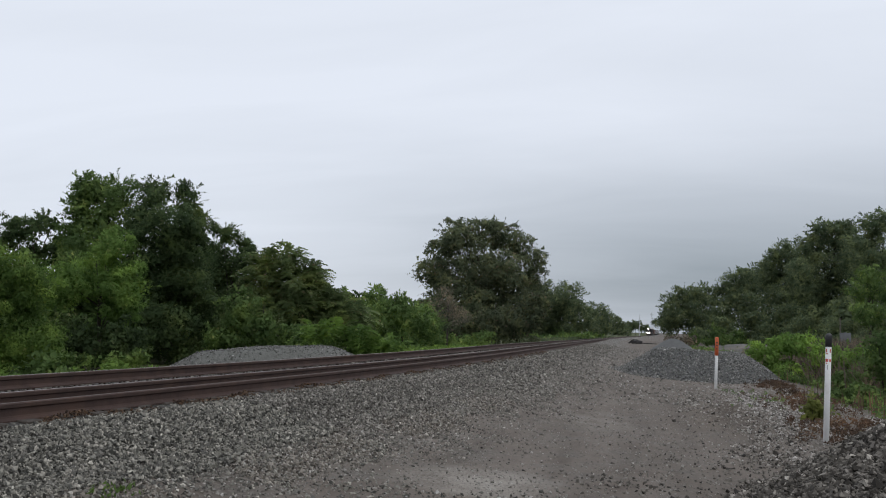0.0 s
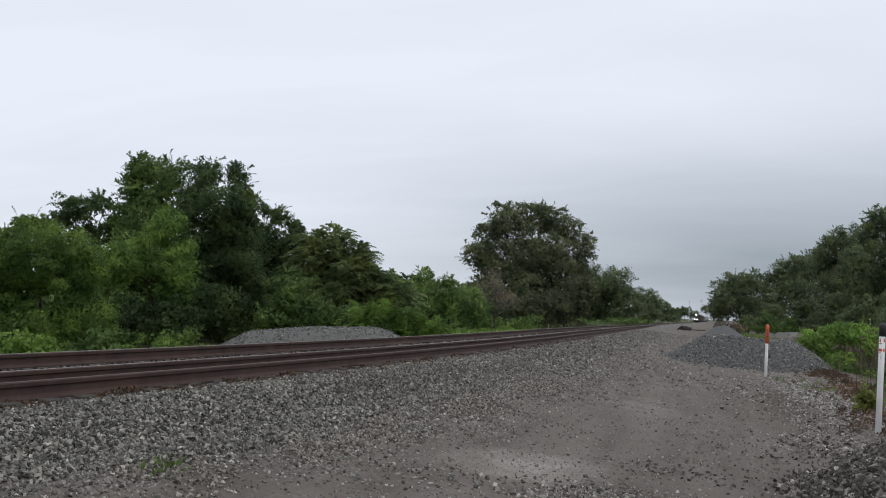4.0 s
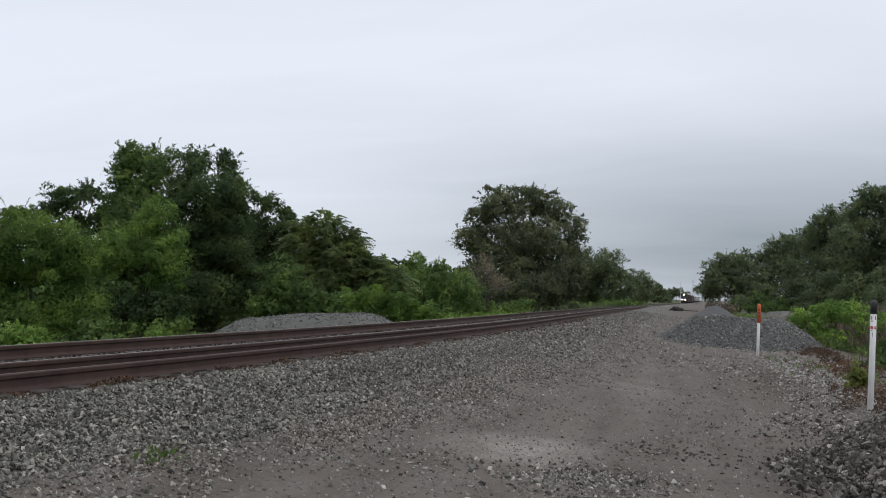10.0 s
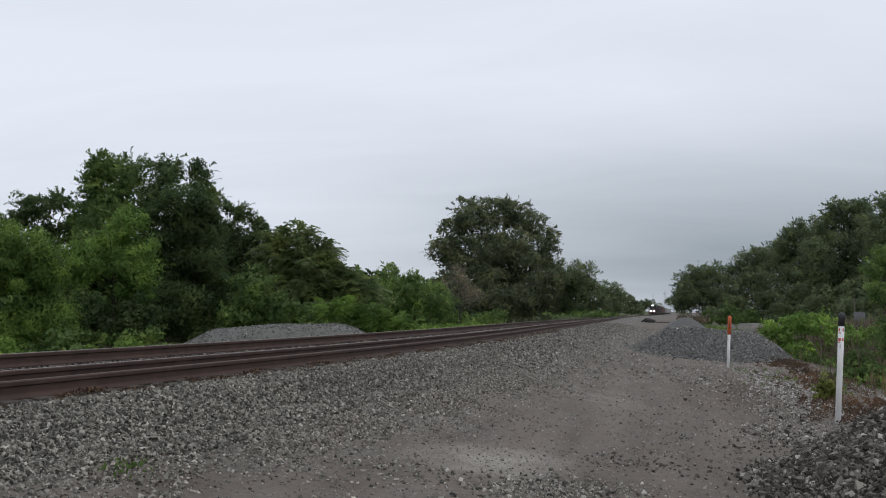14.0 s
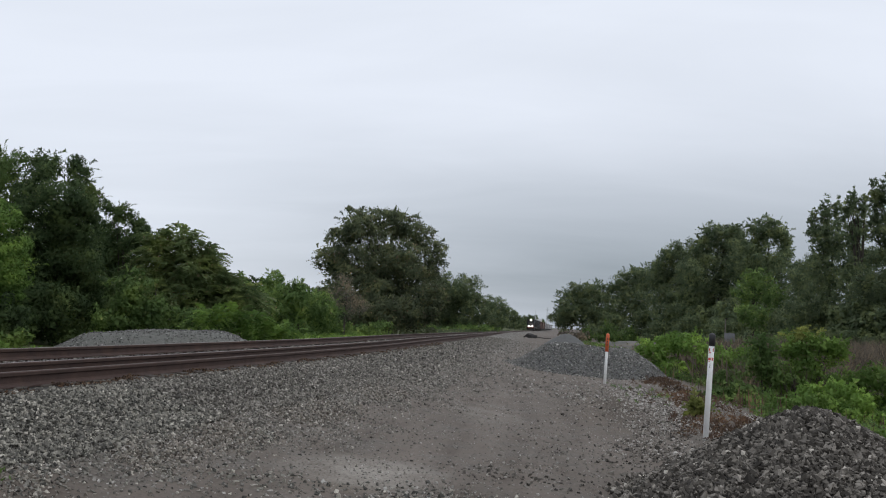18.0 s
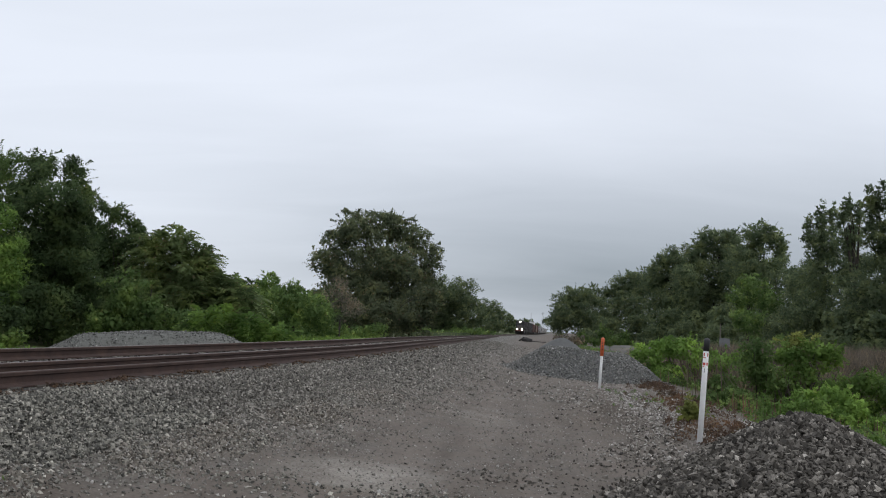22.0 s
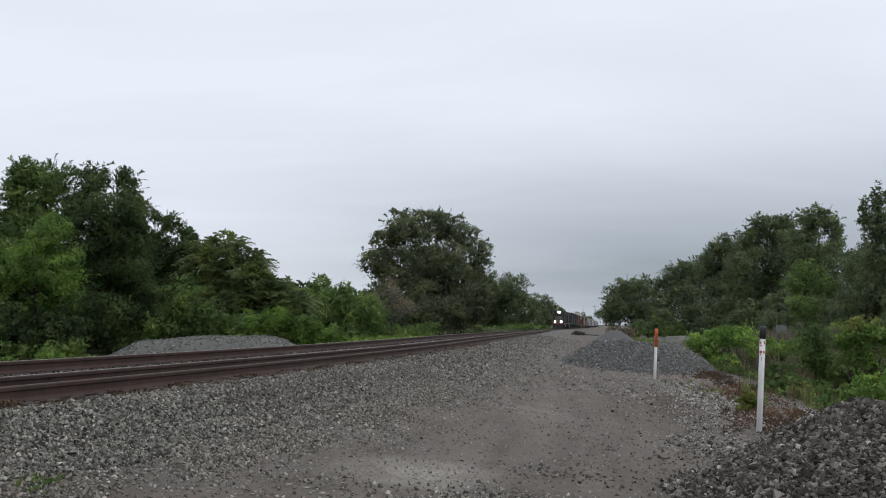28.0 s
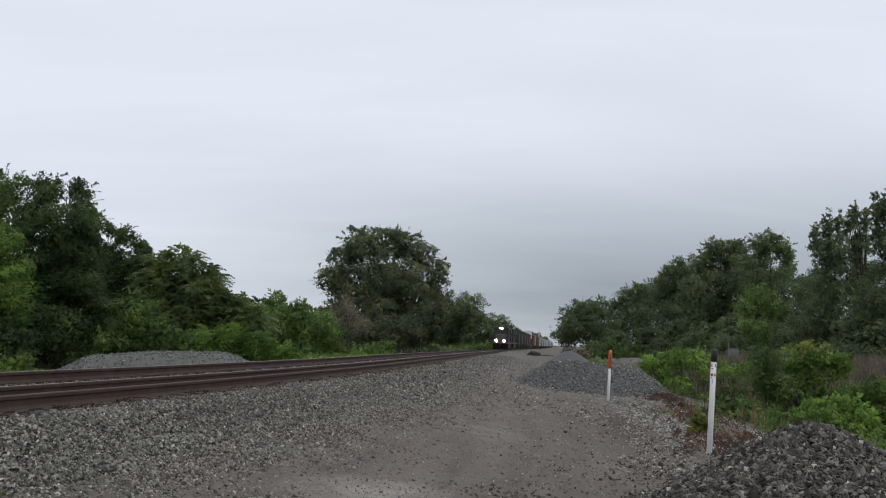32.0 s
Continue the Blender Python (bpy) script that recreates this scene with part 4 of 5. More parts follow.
    for k, x, y, sc in spots:
        m = pose(x, y, float(ground_z(x, y)) - 0.05, 0, 0, rng.uniform(0, 360)) @ Matrix.Diagonal((sc, sc, sc * rng.uniform(0.85, 1.15), 1))
        if k in seen:
            copy_thing(kinds[k], m)
        else:
            kinds[k].matrix_basis = m
            seen.add(k)


hedges()
GROUP = "trees and shrubs beyond the track"
grow("tree", "vine-covered tree with fresh green leaves down to the ground",
     -26.53, 34.50, LEAF_FRESH, [(-0.60, 4.42, 0.74, 0.61), (-1.22, 3.74, 0.77, 0.93), (0.18, 3.92, 0.79, 0.85), (-0.22, 2.85, 1.65, 1.64), (1.21, 2.90, 1.24, 1.54), (-1.35, 1.88, 1.18, 2.08), (1.51, 0.78, 1.47, 1.66), (-0.43, 0.04, 1.75, 1.40)],
     leaf=0.10, cover=1.30, seed=1, shoots=5)
grow("tree", "dark leaning tree with a gap of sky under its crown",
     -32.92, 47.27, LEAF_DARK, [(-0.94, 6.28, 1.25, 0.88), (0.08, 6.82, 0.75, 0.57), (-1.86, 5.60, 0.70, 0.75), (1.23, 5.76, 0.79, 1.44), (-0.60, 5.04, 0.90, 0.75), (0.55, 5.20, 0.70, 0.90), (1.43, 3.70, 0.55, 1.60), (-0.82, 2.98, 1.04, 1.26)],
     leaf=0.14, cover=1.30, seed=2, shoots=7)
grow("tree", "tall tree with ragged green crown of long leaves",
     -29.73, 47.83, LEAF_MID, [(-0.47, 8.67, 1.21, 1.14), (-1.04, 7.75, 0.96, 1.13), (0.58, 8.23, 1.16, 1.27), (0.12, 6.55, 1.77, 1.33), (-1.35, 5.69, 1.02, 1.13), (0.05, 4.34, 1.83, 1.89)],
     leaf=0.16, cover=1.30, seed=3, shoots=12)
grow("tree", "fresh green leafy tree in front of darker trees",
     -24.92, 40.27, LEAF_FRESH, [(0.42, 4.96, 0.93, 1.06), (-0.74, 3.50, 1.11, 1.16), (0.95, 3.17, 1.14, 1.60), (-1.89, 2.67, 0.75, 0.68), (0.98, 2.10, 0.88, 1.06), (-1.41, 3.08, 1.00, 1.05)],
     leaf=0.11, cover=1.30, seed=4, shoots=6)
# the dark leaf colour of this shrub stands for shade between the trees
grow("bush", "shrub in dark leaf colour for the shade below taller trees",
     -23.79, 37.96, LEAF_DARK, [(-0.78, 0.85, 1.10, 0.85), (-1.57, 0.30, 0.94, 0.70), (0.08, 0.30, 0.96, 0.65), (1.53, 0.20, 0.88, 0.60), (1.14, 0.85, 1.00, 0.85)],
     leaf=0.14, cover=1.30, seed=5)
grow("bush", "green shrubs at the foot of the trees",
     -23.49, 36.63, LEAF_MID, [(-0.25, -0.10, 1.04, 0.43), (1.26, -0.08, 0.94, 0.39), (-1.62, 0.03, 0.91, 0.57), (2.31, 0.04, 0.72, 0.39)],
     leaf=0.13, cover=1.00, seed=6)
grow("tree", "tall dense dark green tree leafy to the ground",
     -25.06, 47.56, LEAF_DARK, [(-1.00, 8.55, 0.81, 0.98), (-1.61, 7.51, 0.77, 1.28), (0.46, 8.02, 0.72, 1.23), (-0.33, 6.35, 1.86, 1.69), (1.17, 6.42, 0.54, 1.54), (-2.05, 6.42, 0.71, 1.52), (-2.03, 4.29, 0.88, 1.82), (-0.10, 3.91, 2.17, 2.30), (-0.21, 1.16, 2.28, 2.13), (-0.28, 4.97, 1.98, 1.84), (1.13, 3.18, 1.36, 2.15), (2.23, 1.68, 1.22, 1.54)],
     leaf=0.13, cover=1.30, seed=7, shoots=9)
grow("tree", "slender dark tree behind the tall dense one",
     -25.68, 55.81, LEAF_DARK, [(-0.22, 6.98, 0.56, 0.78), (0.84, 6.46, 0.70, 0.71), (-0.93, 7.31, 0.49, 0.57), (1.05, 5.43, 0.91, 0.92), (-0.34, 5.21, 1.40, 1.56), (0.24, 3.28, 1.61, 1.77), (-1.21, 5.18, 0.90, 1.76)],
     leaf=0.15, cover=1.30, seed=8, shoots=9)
grow("tree", "broad sumac with feathery drooping leaves",
     -20.85, 55.06, LEAF_SUMAC, [(-1.89, 4.98, 0.88, 0.89), (-0.89, 5.50, 1.16, 0.89), (0.55, 4.60, 1.00, 0.82), (-2.19, 4.05, 1.22, 1.23), (-0.09, 3.70, 2.00, 1.40), (1.66, 3.25, 1.09, 0.89), (-0.78, 2.12, 2.89, 1.70), (2.45, 2.14, 2.06, 1.37)],
     leaf=0.15, cover=1.60, seed=9, frond=True)
grow("bush", "rounded green shrub below the sumac",
     -19.35, 46.02, LEAF_MID, [(-1.10, 2.29, 1.02, 1.15), (0.02, 1.17, 1.03, 0.98), (-1.67, 0.84, 1.13, 0.86), (2.32, 0.99, 1.59, 0.81)],
     leaf=0.15, cover=1.00, seed=10, shoots=5)
grow("bush", "sumac shrub sloping down beside the gravel heap",
     -14.10, 45.40, LEAF_FRESH, [(-1.10, 1.40, 0.75, 0.45), (-0.10, 1.10, 0.75, 0.45), (0.85, 0.85, 0.70, 0.42), (1.80, 0.55, 0.80, 0.40), (-2.10, 1.15, 0.70, 0.50), (0.30, 0.55, 0.90, 0.45)],
     leaf=0.14, cover=0.25, seed=11, frond=True)
grow("tree", "young green tree in a hedge of shrubs",
     -19.44, 74.30, LEAF_MID, [(-2.02, 4.12, 0.89, 0.89), (-1.53, 2.53, 2.05, 1.43), (-0.04, 3.37, 0.89, 0.89), (0.40, 2.04, 1.78, 1.43), (1.97, 1.86, 1.60, 1.52)],
     leaf=0.20, cover=1.00, seed=12, shoots=5)
grow("bush", "dry brownish shrub with bare twigs among green ones",
     -19.17, 90.14, LEAF_BROWN, [(-0.26, 4.07, 1.07, 1.93), (1.00, 2.76, 1.38, 1.39), (-1.40, 2.70, 0.86, 1.39)],
     leaf=0.10, cover=0.22, seed=13)
grow("tree", "large spreading tree with sky showing through its crown",
     -20.39, 115.98, LEAF_HALF_HAZED, [(-0.41, 13.16, 3.94, 2.20), (-3.13, 12.77, 2.46, 1.93), (2.31, 13.21, 2.71, 1.92), (-4.93, 10.88, 2.46, 2.34), (4.03, 11.94, 2.16, 2.19), (-6.45, 8.45, 1.92, 2.06), (-3.00, 7.49, 2.72, 2.33), (2.41, 8.63, 3.51, 2.73), (5.97, 9.52, 1.88, 2.59), (0.13, 4.48, 4.46, 2.73), (-1.69, 9.57, 4.75, 3.43), (0.76, 6.55, 5.67, 3.76), (-5.36, 5.72, 2.32, 2.74), (-2.92, 4.07, 3.13, 3.15), (3.49, 5.24, 3.77, 3.81), (0.52, 2.11, 4.46, 2.45)],
     leaf=0.26, cover=1.15, seed=14, stem=0.55, shoots=0.9)
grow("bush", "dense green shrubs under the large tree",
     -16.32, 101.09, LEAF_HALF_HAZED, [(-4.21, 1.38, 2.60, 1.78), (-0.98, 2.06, 2.59, 2.01), (2.25, 2.14, 2.57, 2.01), (3.97, 3.66, 1.28, 2.36)],
     leaf=0.22, cover=1.00, seed=15, shoots=1.5)
grow("bush", "grey-green shrubs beside the line",
     -20.23, 92.53, LEAF_MID, [(-1.39, 0.52, 2.19, 1.10), (1.36, 0.04, 1.97, 0.88), (-2.50, 1.04, 1.43, 1.32), (3.55, 0.37, 1.64, 0.99)],
     leaf=0.20, cover=1.00, seed=16, shoots=2)
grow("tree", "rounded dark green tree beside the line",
     -23.03, 222.81, LEAF_HAZED, [(3.47, 8.43, 4.52, 4.11), (-1.35, 8.84, 3.04, 3.61), (-3.47, 6.61, 3.05, 4.64), (-0.03, 6.30, 3.79, 3.34), (-5.34, 4.63, 3.82, 3.87), (-1.49, 2.80, 5.56, 3.34), (4.81, 3.85, 5.01, 3.84)],
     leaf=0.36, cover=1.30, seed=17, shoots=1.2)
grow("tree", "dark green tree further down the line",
     -21.73, 383.38, LEAF_HAZED, [(-1.04, 7.76, 5.96, 5.24), (3.27, 5.24, 3.82, 4.35), (-0.94, 2.52, 7.65, 3.93)],
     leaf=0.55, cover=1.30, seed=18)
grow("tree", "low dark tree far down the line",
     -23.49, 665.19, LEAF_HAZED, [(-1.90, 7.23, 5.12, 5.65), (2.54, 4.33, 5.11, 4.51), (-0.34, 1.25, 8.76, 3.01)],
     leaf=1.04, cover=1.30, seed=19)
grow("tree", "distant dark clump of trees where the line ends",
     -21.62, 1151.80, LEAF_HAZED, [(-0.83, 9.18, 10.04, 6.48), (10.51, 5.58, 7.49, 5.17), (-9.58, 5.06, 7.56, 5.20)],
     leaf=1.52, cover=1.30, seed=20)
grow("bush", "tall bright green weeds close beyond the rails",
     -16.27, 19.76, LEAF_LIGHT, [(-0.02, 0.39, 0.63, 0.27), (0.54, 0.46, 0.38, 0.27), (0.99, 0.30, 0.39, 0.19), (-0.63, 0.39, 0.49, 0.32)],
     leaf=0.10, cover=1.00, seed=21, shoots=12)
grow("bush", "low green weeds beside the far rails",
     -19.18, 210.33, LEAF_MID, [(-3.90, -0.17, 4.76, 0.60), (2.04, 0.60, 3.54, 0.48), (5.58, 0.57, 2.82, 0.48)],
     leaf=0.52, cover=1.00, seed=22)
GROUP = "trees and shrubs beside the dirt road"
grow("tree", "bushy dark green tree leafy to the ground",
     6.34, 191.90, LEAF_HAZED, [(-2.81, 6.04, 2.40, 3.75), (-0.36, 8.02, 2.83, 2.87), (2.55, 8.91, 3.47, 2.42), (-3.48, 3.15, 2.62, 2.86), (1.40, 4.03, 5.41, 3.95)],
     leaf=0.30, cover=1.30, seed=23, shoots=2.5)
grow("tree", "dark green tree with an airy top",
     16.27, 191.31, LEAF_HAZED, [(-0.66, 11.37, 2.78, 2.85), (2.21, 12.13, 2.98, 2.84), (-2.76, 9.42, 2.15, 3.29), (0.01, 6.26, 5.74, 4.80)],
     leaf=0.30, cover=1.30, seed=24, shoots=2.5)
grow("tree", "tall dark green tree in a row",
     21.16, 167.63, LEAF_HAZED, [(-0.54, 14.86, 2.23, 2.31), (-2.16, 12.61, 2.42, 2.88), (1.36, 13.20, 2.21, 3.26), (-0.85, 8.35, 5.16, 5.74), (1.90, 9.40, 2.75, 4.77)],
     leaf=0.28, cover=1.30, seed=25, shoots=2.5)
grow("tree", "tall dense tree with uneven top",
     24.96, 151.56, LEAF_HAZED, [(-1.13, 16.76, 1.83, 2.44), (1.35, 16.98, 1.81, 2.43), (-2.75, 14.38, 2.17, 2.96), (2.84, 16.67, 1.80, 2.42), (0.86, 12.31, 4.90, 4.31), (0.56, 6.29, 5.38, 5.14), (-2.80, 8.75, 3.32, 4.32)],
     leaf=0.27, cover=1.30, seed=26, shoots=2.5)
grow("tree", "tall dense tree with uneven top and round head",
     30.30, 142.74, LEAF_HAZED, [(-0.93, 17.44, 1.99, 2.29), (1.53, 16.82, 1.67, 2.27), (-2.04, 14.32, 2.30, 2.77), (2.54, 14.41, 1.06, 2.74), (0.31, 11.14, 4.08, 4.37), (0.76, 5.53, 4.95, 4.81), (-2.39, 11.88, 2.76, 4.07)],
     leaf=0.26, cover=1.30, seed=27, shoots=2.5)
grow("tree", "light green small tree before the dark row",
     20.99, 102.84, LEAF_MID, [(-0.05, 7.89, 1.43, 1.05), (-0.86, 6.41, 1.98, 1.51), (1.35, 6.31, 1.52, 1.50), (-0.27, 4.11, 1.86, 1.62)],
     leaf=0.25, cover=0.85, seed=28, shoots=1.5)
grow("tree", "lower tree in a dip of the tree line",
     31.33, 124.11, LEAF_HAZED, [(-0.83, 10.08, 1.82, 2.10), (0.68, 8.72, 2.58, 2.79), (-0.25, 4.53, 3.22, 2.78)],
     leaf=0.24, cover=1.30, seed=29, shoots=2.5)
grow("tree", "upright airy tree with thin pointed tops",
     29.63, 108.67, LEAF_HAZED, [(-1.78, 14.97, 0.52, 1.24), (-0.41, 15.59, 0.63, 1.98), (0.61, 16.20, 0.51, 1.48), (-1.01, 13.11, 1.25, 1.73), (0.41, 12.82, 1.46, 2.09), (-0.13, 9.14, 2.36, 3.06), (0.19, 4.90, 2.79, 3.64)],
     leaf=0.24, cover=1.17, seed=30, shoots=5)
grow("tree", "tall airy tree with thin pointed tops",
     31.02, 102.95, LEAF_HAZED, [(-0.76, 16.30, 0.59, 1.52), (0.30, 15.71, 0.53, 1.52), (-1.40, 15.25, 0.48, 1.29), (-0.59, 13.50, 1.38, 1.98), (-0.04, 10.02, 2.10, 2.89), (0.25, 5.44, 2.60, 3.79)],
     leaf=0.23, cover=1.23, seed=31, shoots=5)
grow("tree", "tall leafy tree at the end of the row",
     32.63, 97.06, LEAF_HAZED, [(-1.75, 15.98, 0.80, 1.88), (-0.06, 16.23, 1.37, 1.98), (-1.04, 12.94, 1.48, 2.47), (0.92, 12.40, 2.17, 3.27), (-0.04, 6.98, 3.37, 4.33)],
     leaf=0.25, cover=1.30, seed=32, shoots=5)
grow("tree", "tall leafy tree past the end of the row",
     35.28, 90.66, LEAF_HAZED, [(-0.94, 14.41, 1.61, 2.36), (1.29, 14.88, 1.74, 2.33), (-0.05, 10.85, 3.06, 3.55), (-0.06, 5.83, 3.47, 4.01)],
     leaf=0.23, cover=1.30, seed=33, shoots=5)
grow("bush", "upright green shrub beside the fine gravel heap",
     6.00, 102.22, LEAF_MID, [(-0.11, 1.87, 0.46, 0.93), (0.49, 1.32, 1.03, 0.81), (-0.66, 0.97, 0.81, 0.52)],
     leaf=0.17, cover=0.80, seed=34, shoots=6)
grow("bush", "brownish scrub at the foot of the trees",
     3.76, 147.15, LEAF_BROWN, [(-0.91, 0.58, 1.50, 0.76), (1.10, 0.67, 1.50, 0.75)],
     leaf=0.27, cover=0.80, seed=35)
grow("bush", "small yellowish plant beside the white post",
     3.08, 20.89, LEAF_YELLOW, [(0.02, 0.30, 0.09, 0.16), (-0.01, 0.18, 0.11, 0.10), (0.08, 0.21, 0.08, 0.12)],
     leaf=0.10, cover=1.00, seed=38, shoots=120)
grow("bush", "bright green weeds at the foot of the stone heap",
     7.03, 19.91, LEAF_LIGHT, [(-0.20, -0.22, 0.24, 0.15), (0.20, -0.22, 0.39, 0.22), (-0.40, -0.11, 0.20, 0.15)],
     leaf=0.10, cover=1.00, seed=39)
grow("bush", "bright green leafy bush in the weedy ditch",
     5.55, 43.16, LEAF_LIGHT, [(-0.39, 1.38, 0.66, 0.49), (0.44, 1.27, 0.85, 0.58), (-0.98, 0.96, 0.86, 0.54), (1.16, 0.82, 0.70, 0.63), (-0.13, 0.27, 1.18, 0.58)],
     leaf=0.11, cover=1.00, seed=40, shoots=7)
grow("bush", "yellow-green bush behind the white post",
     6.46, 35.25, LEAF_MID, [(-0.09, 0.25, 0.64, 0.43), (-0.27, -0.26, 0.57, 0.39), (0.48, -0.01, 0.56, 0.43)],
     leaf=0.10, cover=1.00, seed=42, shoots=8)
grow("bush", "rounded dark green bush with fine leaves",
     6.96, 32.55, LEAF_MID, [(-0.03, 1.50, 0.45, 0.47), (-0.19, 0.95, 0.52, 0.54), (0.24, 0.61, 0.51, 0.61)],
     leaf=0.10, cover=1.00, seed=43, shoots=8)
grow("bush", "tall green bush with a ragged top",
     8.43, 33.52, LEAF_LIGHT, [(-0.29, 1.35, 0.59, 0.48), (0.49, 1.58, 0.59, 0.48), (1.01, 1.51, 0.41, 0.48), (-0.02, 0.63, 0.87, 0.63), (-0.54, 0.13, 0.87, 0.48)],
     leaf=0.10, cover=1.00, seed=44, shoots=10)
grow("bush", "slender bush with yellowish leaves",
     8.55, 34.15, LEAF_YELLOW, [(-0.03, 2.02, 0.25, 0.34), (0.19, 1.79, 0.35, 0.30), (-0.21, 1.73, 0.29, 0.27)],
     leaf=0.10, cover=0.80, seed=45, shoots=30)
grow("bush", "spreading bright green bush beside the stone heap",
     7.83, 27.05, LEAF_LIGHT, [(-0.17, 0.51, 0.47, 0.30), (-0.72, 0.32, 0.50, 0.30), (0.39, 0.25, 0.41, 0.35), (-0.02, 0.00, 0.68, 0.38), (0.73, -0.16, 0.40, 0.29)],
     leaf=0.10, cover=1.00, seed=46, shoots=10)
grow("bush", "pale green shrub at the foot of the tall trees",
     19.80, 82.60, LEAF_MID, [(0.00, 1.60, 1.60, 1.00), (1.40, 1.50, 1.10, 0.90), (-1.30, 1.40, 1.10, 0.80), (0.30, 0.50, 2.00, 0.90)],
     leaf=0.16, cover=1.00, seed=49, shoots=3)
grow("bush", "low bright green bush on the ditch's far side",
     9.60, 31.40, LEAF_FRESH, [(-0.40, 0.55, 0.60, 0.45), (0.35, 0.70, 0.60, 0.50), (0.95, 0.35, 0.50, 0.45), (0.00, -0.10, 0.90, 0.50)],
     leaf=0.10, cover=1.00, seed=50, shoots=9)
grow("bush", "leafy green bush between dry stalks",
     7.35, 38.60, LEAF_LIGHT, [(-0.45, 0.85, 0.65, 0.50), (0.40, 1.00, 0.60, 0.55), (0.00, 0.20, 0.95, 0.60)],
     leaf=0.10, cover=1.00, seed=51, shoots=8)
grow("bush", "dense green bush close behind the white post",
     5.35, 29.20, LEAF_MID, [(-0.35, 0.00, 0.50, 0.35), (0.40, 0.10, 0.55, 0.38), (0.90, -0.10, 0.50, 0.38), (-0.70, -0.20, 0.45, 0.30)],
     leaf=0.09, cover=1.00, seed=52, shoots=10)
grow("bush", "spreading green bush along the ditch",
     6.30, 24.60, LEAF_FRESH, [(-0.50, 0.05, 0.55, 0.35), (0.25, 0.20, 0.55, 0.40), (0.80, 0.00, 0.50, 0.35)],
     leaf=0.08, cover=1.00, seed=53, shoots=12)
grow("bush", "green bush at the end of the ditch",
     10.54, 28.86, LEAF_MID, [(-0.37, 0.77, 0.71, 0.63), (0.20, 0.49, 0.83, 0.94)],
     leaf=0.10, cover=1.00, seed=48, shoots=7)

# ---------------------------------------------------------------- marker posts and small things
def lathe(profile, sides=20):
    """A turned body from (radius, height) pairs."""
    bm = bmesh.new()
    rings = []
    for r, z in profile:
        rings.append([bm.verts.new((r * math.cos(2 * math.pi * i / sides), r * math.sin(2 * math.pi * i / sides), z)) for i in range(sides)])
    for a, b in zip(rings, rings[1:]):
        for i in range(sides):
            bm.faces.new((a[i], a[(i + 1) % sides], b[(i + 1) % sides], b[i]))
    bm.faces.new(rings[-1])
    bm.faces.new(list(reversed(rings[0])))
    return bm


def dome(r, z0, z1):
    return [(r, z0), (r, z1 - r * 0.8)] + [(r * math.cos(a), z1 - r * 0.8 + r * 0.8 * math.sin(a)) for a in (0.4, 0.8, 1.15, 1.4)]


def curved_patch(r, a0, a1, z0, z1):
    """A thin print that follows a round post; angles in degrees."""
    bm = bmesh.new()
    n = 5
    rows = [[bm.verts.new((r * math.cos(radians(a0 + (a1 - a0) * i / n)), r * math.sin(radians(a0 + (a1 - a0) * i / n)), z)) for i in range(n + 1)] for z in (z0, z1)]
    for i in range(n):
        bm.faces.new((rows[0][i], rows[0][i + 1], rows[1][i + 1], rows[1][i]))
    return bm


def marker_posts():
    x, y = 2.68, 16.8
    post = tagged(new("marker_post"), "white plastic marker post with black cap and red print", "marker post", "marker posts")
    part("tube", lathe([(0.047, -0.5), (0.047, 1.565), (0.044, 1.57)]), WHITE_POST, post, smooth=True)
    part("cap", lathe(dome(0.053, 1.565, 1.785)), BLACK_CAP, post, "black plastic cap", smooth=True)
    for z0, z1, a0, a1 in ((1.475, 1.53, 208, 236), (1.475, 1.53, 286, 312), (1.445, 1.46, 208, 258), (1.325, 1.37, 202, 262), (1.325, 1.37, 280, 316), (1.295, 1.31, 215, 246)):
        part("print_bar", curved_patch(0.0485, a0, a1, z0, z1), RED_PRINT, post, "red printed bar")
    part("print_bar", curved_patch(0.0485, 246, 254, 1.20, 1.27), DARK_PRINT, post, "small dark scuff")
    post.matrix_basis = pose(x, y, float(ground_z(x, y)), 0.0, 1.7, 0)
    x, y = 1.83, 31.4
    post = tagged(new("marker_post"), "white plastic marker post with faded orange sleeve", "marker post", "marker posts")
    part("tube", lathe([(0.044, -0.4), (0.044, 1.03), (0.041, 1.035)]), WHITE_POST, post, smooth=True)
    part("sleeve", lathe(dome(0.056, 1.03, 1.61)), ORANGE_CAP, post, "faded orange sleeve", smooth=True)
    for z0, z1 in ((1.41, 1.455), (1.32, 1.365), (1.23, 1.26)):
        part("print_bar", curved_patch(0.0575, 250, 290, z0, z1), DARK_PRINT, post, "dark printed bar")
    post.matrix_basis = pose(x, y, float(ground_z(x, y)) - 0.01, 0, 1.2, 0)


marker_posts()


GREY_METAL = plain("weathered_galvanised_metal", (0.15, 0.155, 0.16), 0.7, 0.1, 5.0, 0.25)
PALE_METAL = plain("pale_galvanised_metal", (0.50, 0.51, 0.53), 0.7, 0.1, 5.0, 0.15)
POLE_WOOD = plain("weathered_pole", (0.16, 0.14, 0.12), 0.9, grain=4.0)
SCRAP = plain("blackened_scrap", (0.022, 0.020, 0.019), 0.8, grain=5.0, spread=0.4, relief=0.5)
GRASS_GREEN = leaf_material("green_grass", (0.09, 0.15, 0.04), (0.18, 0.27, 0.075), (0.24, 0.26, 0.10))


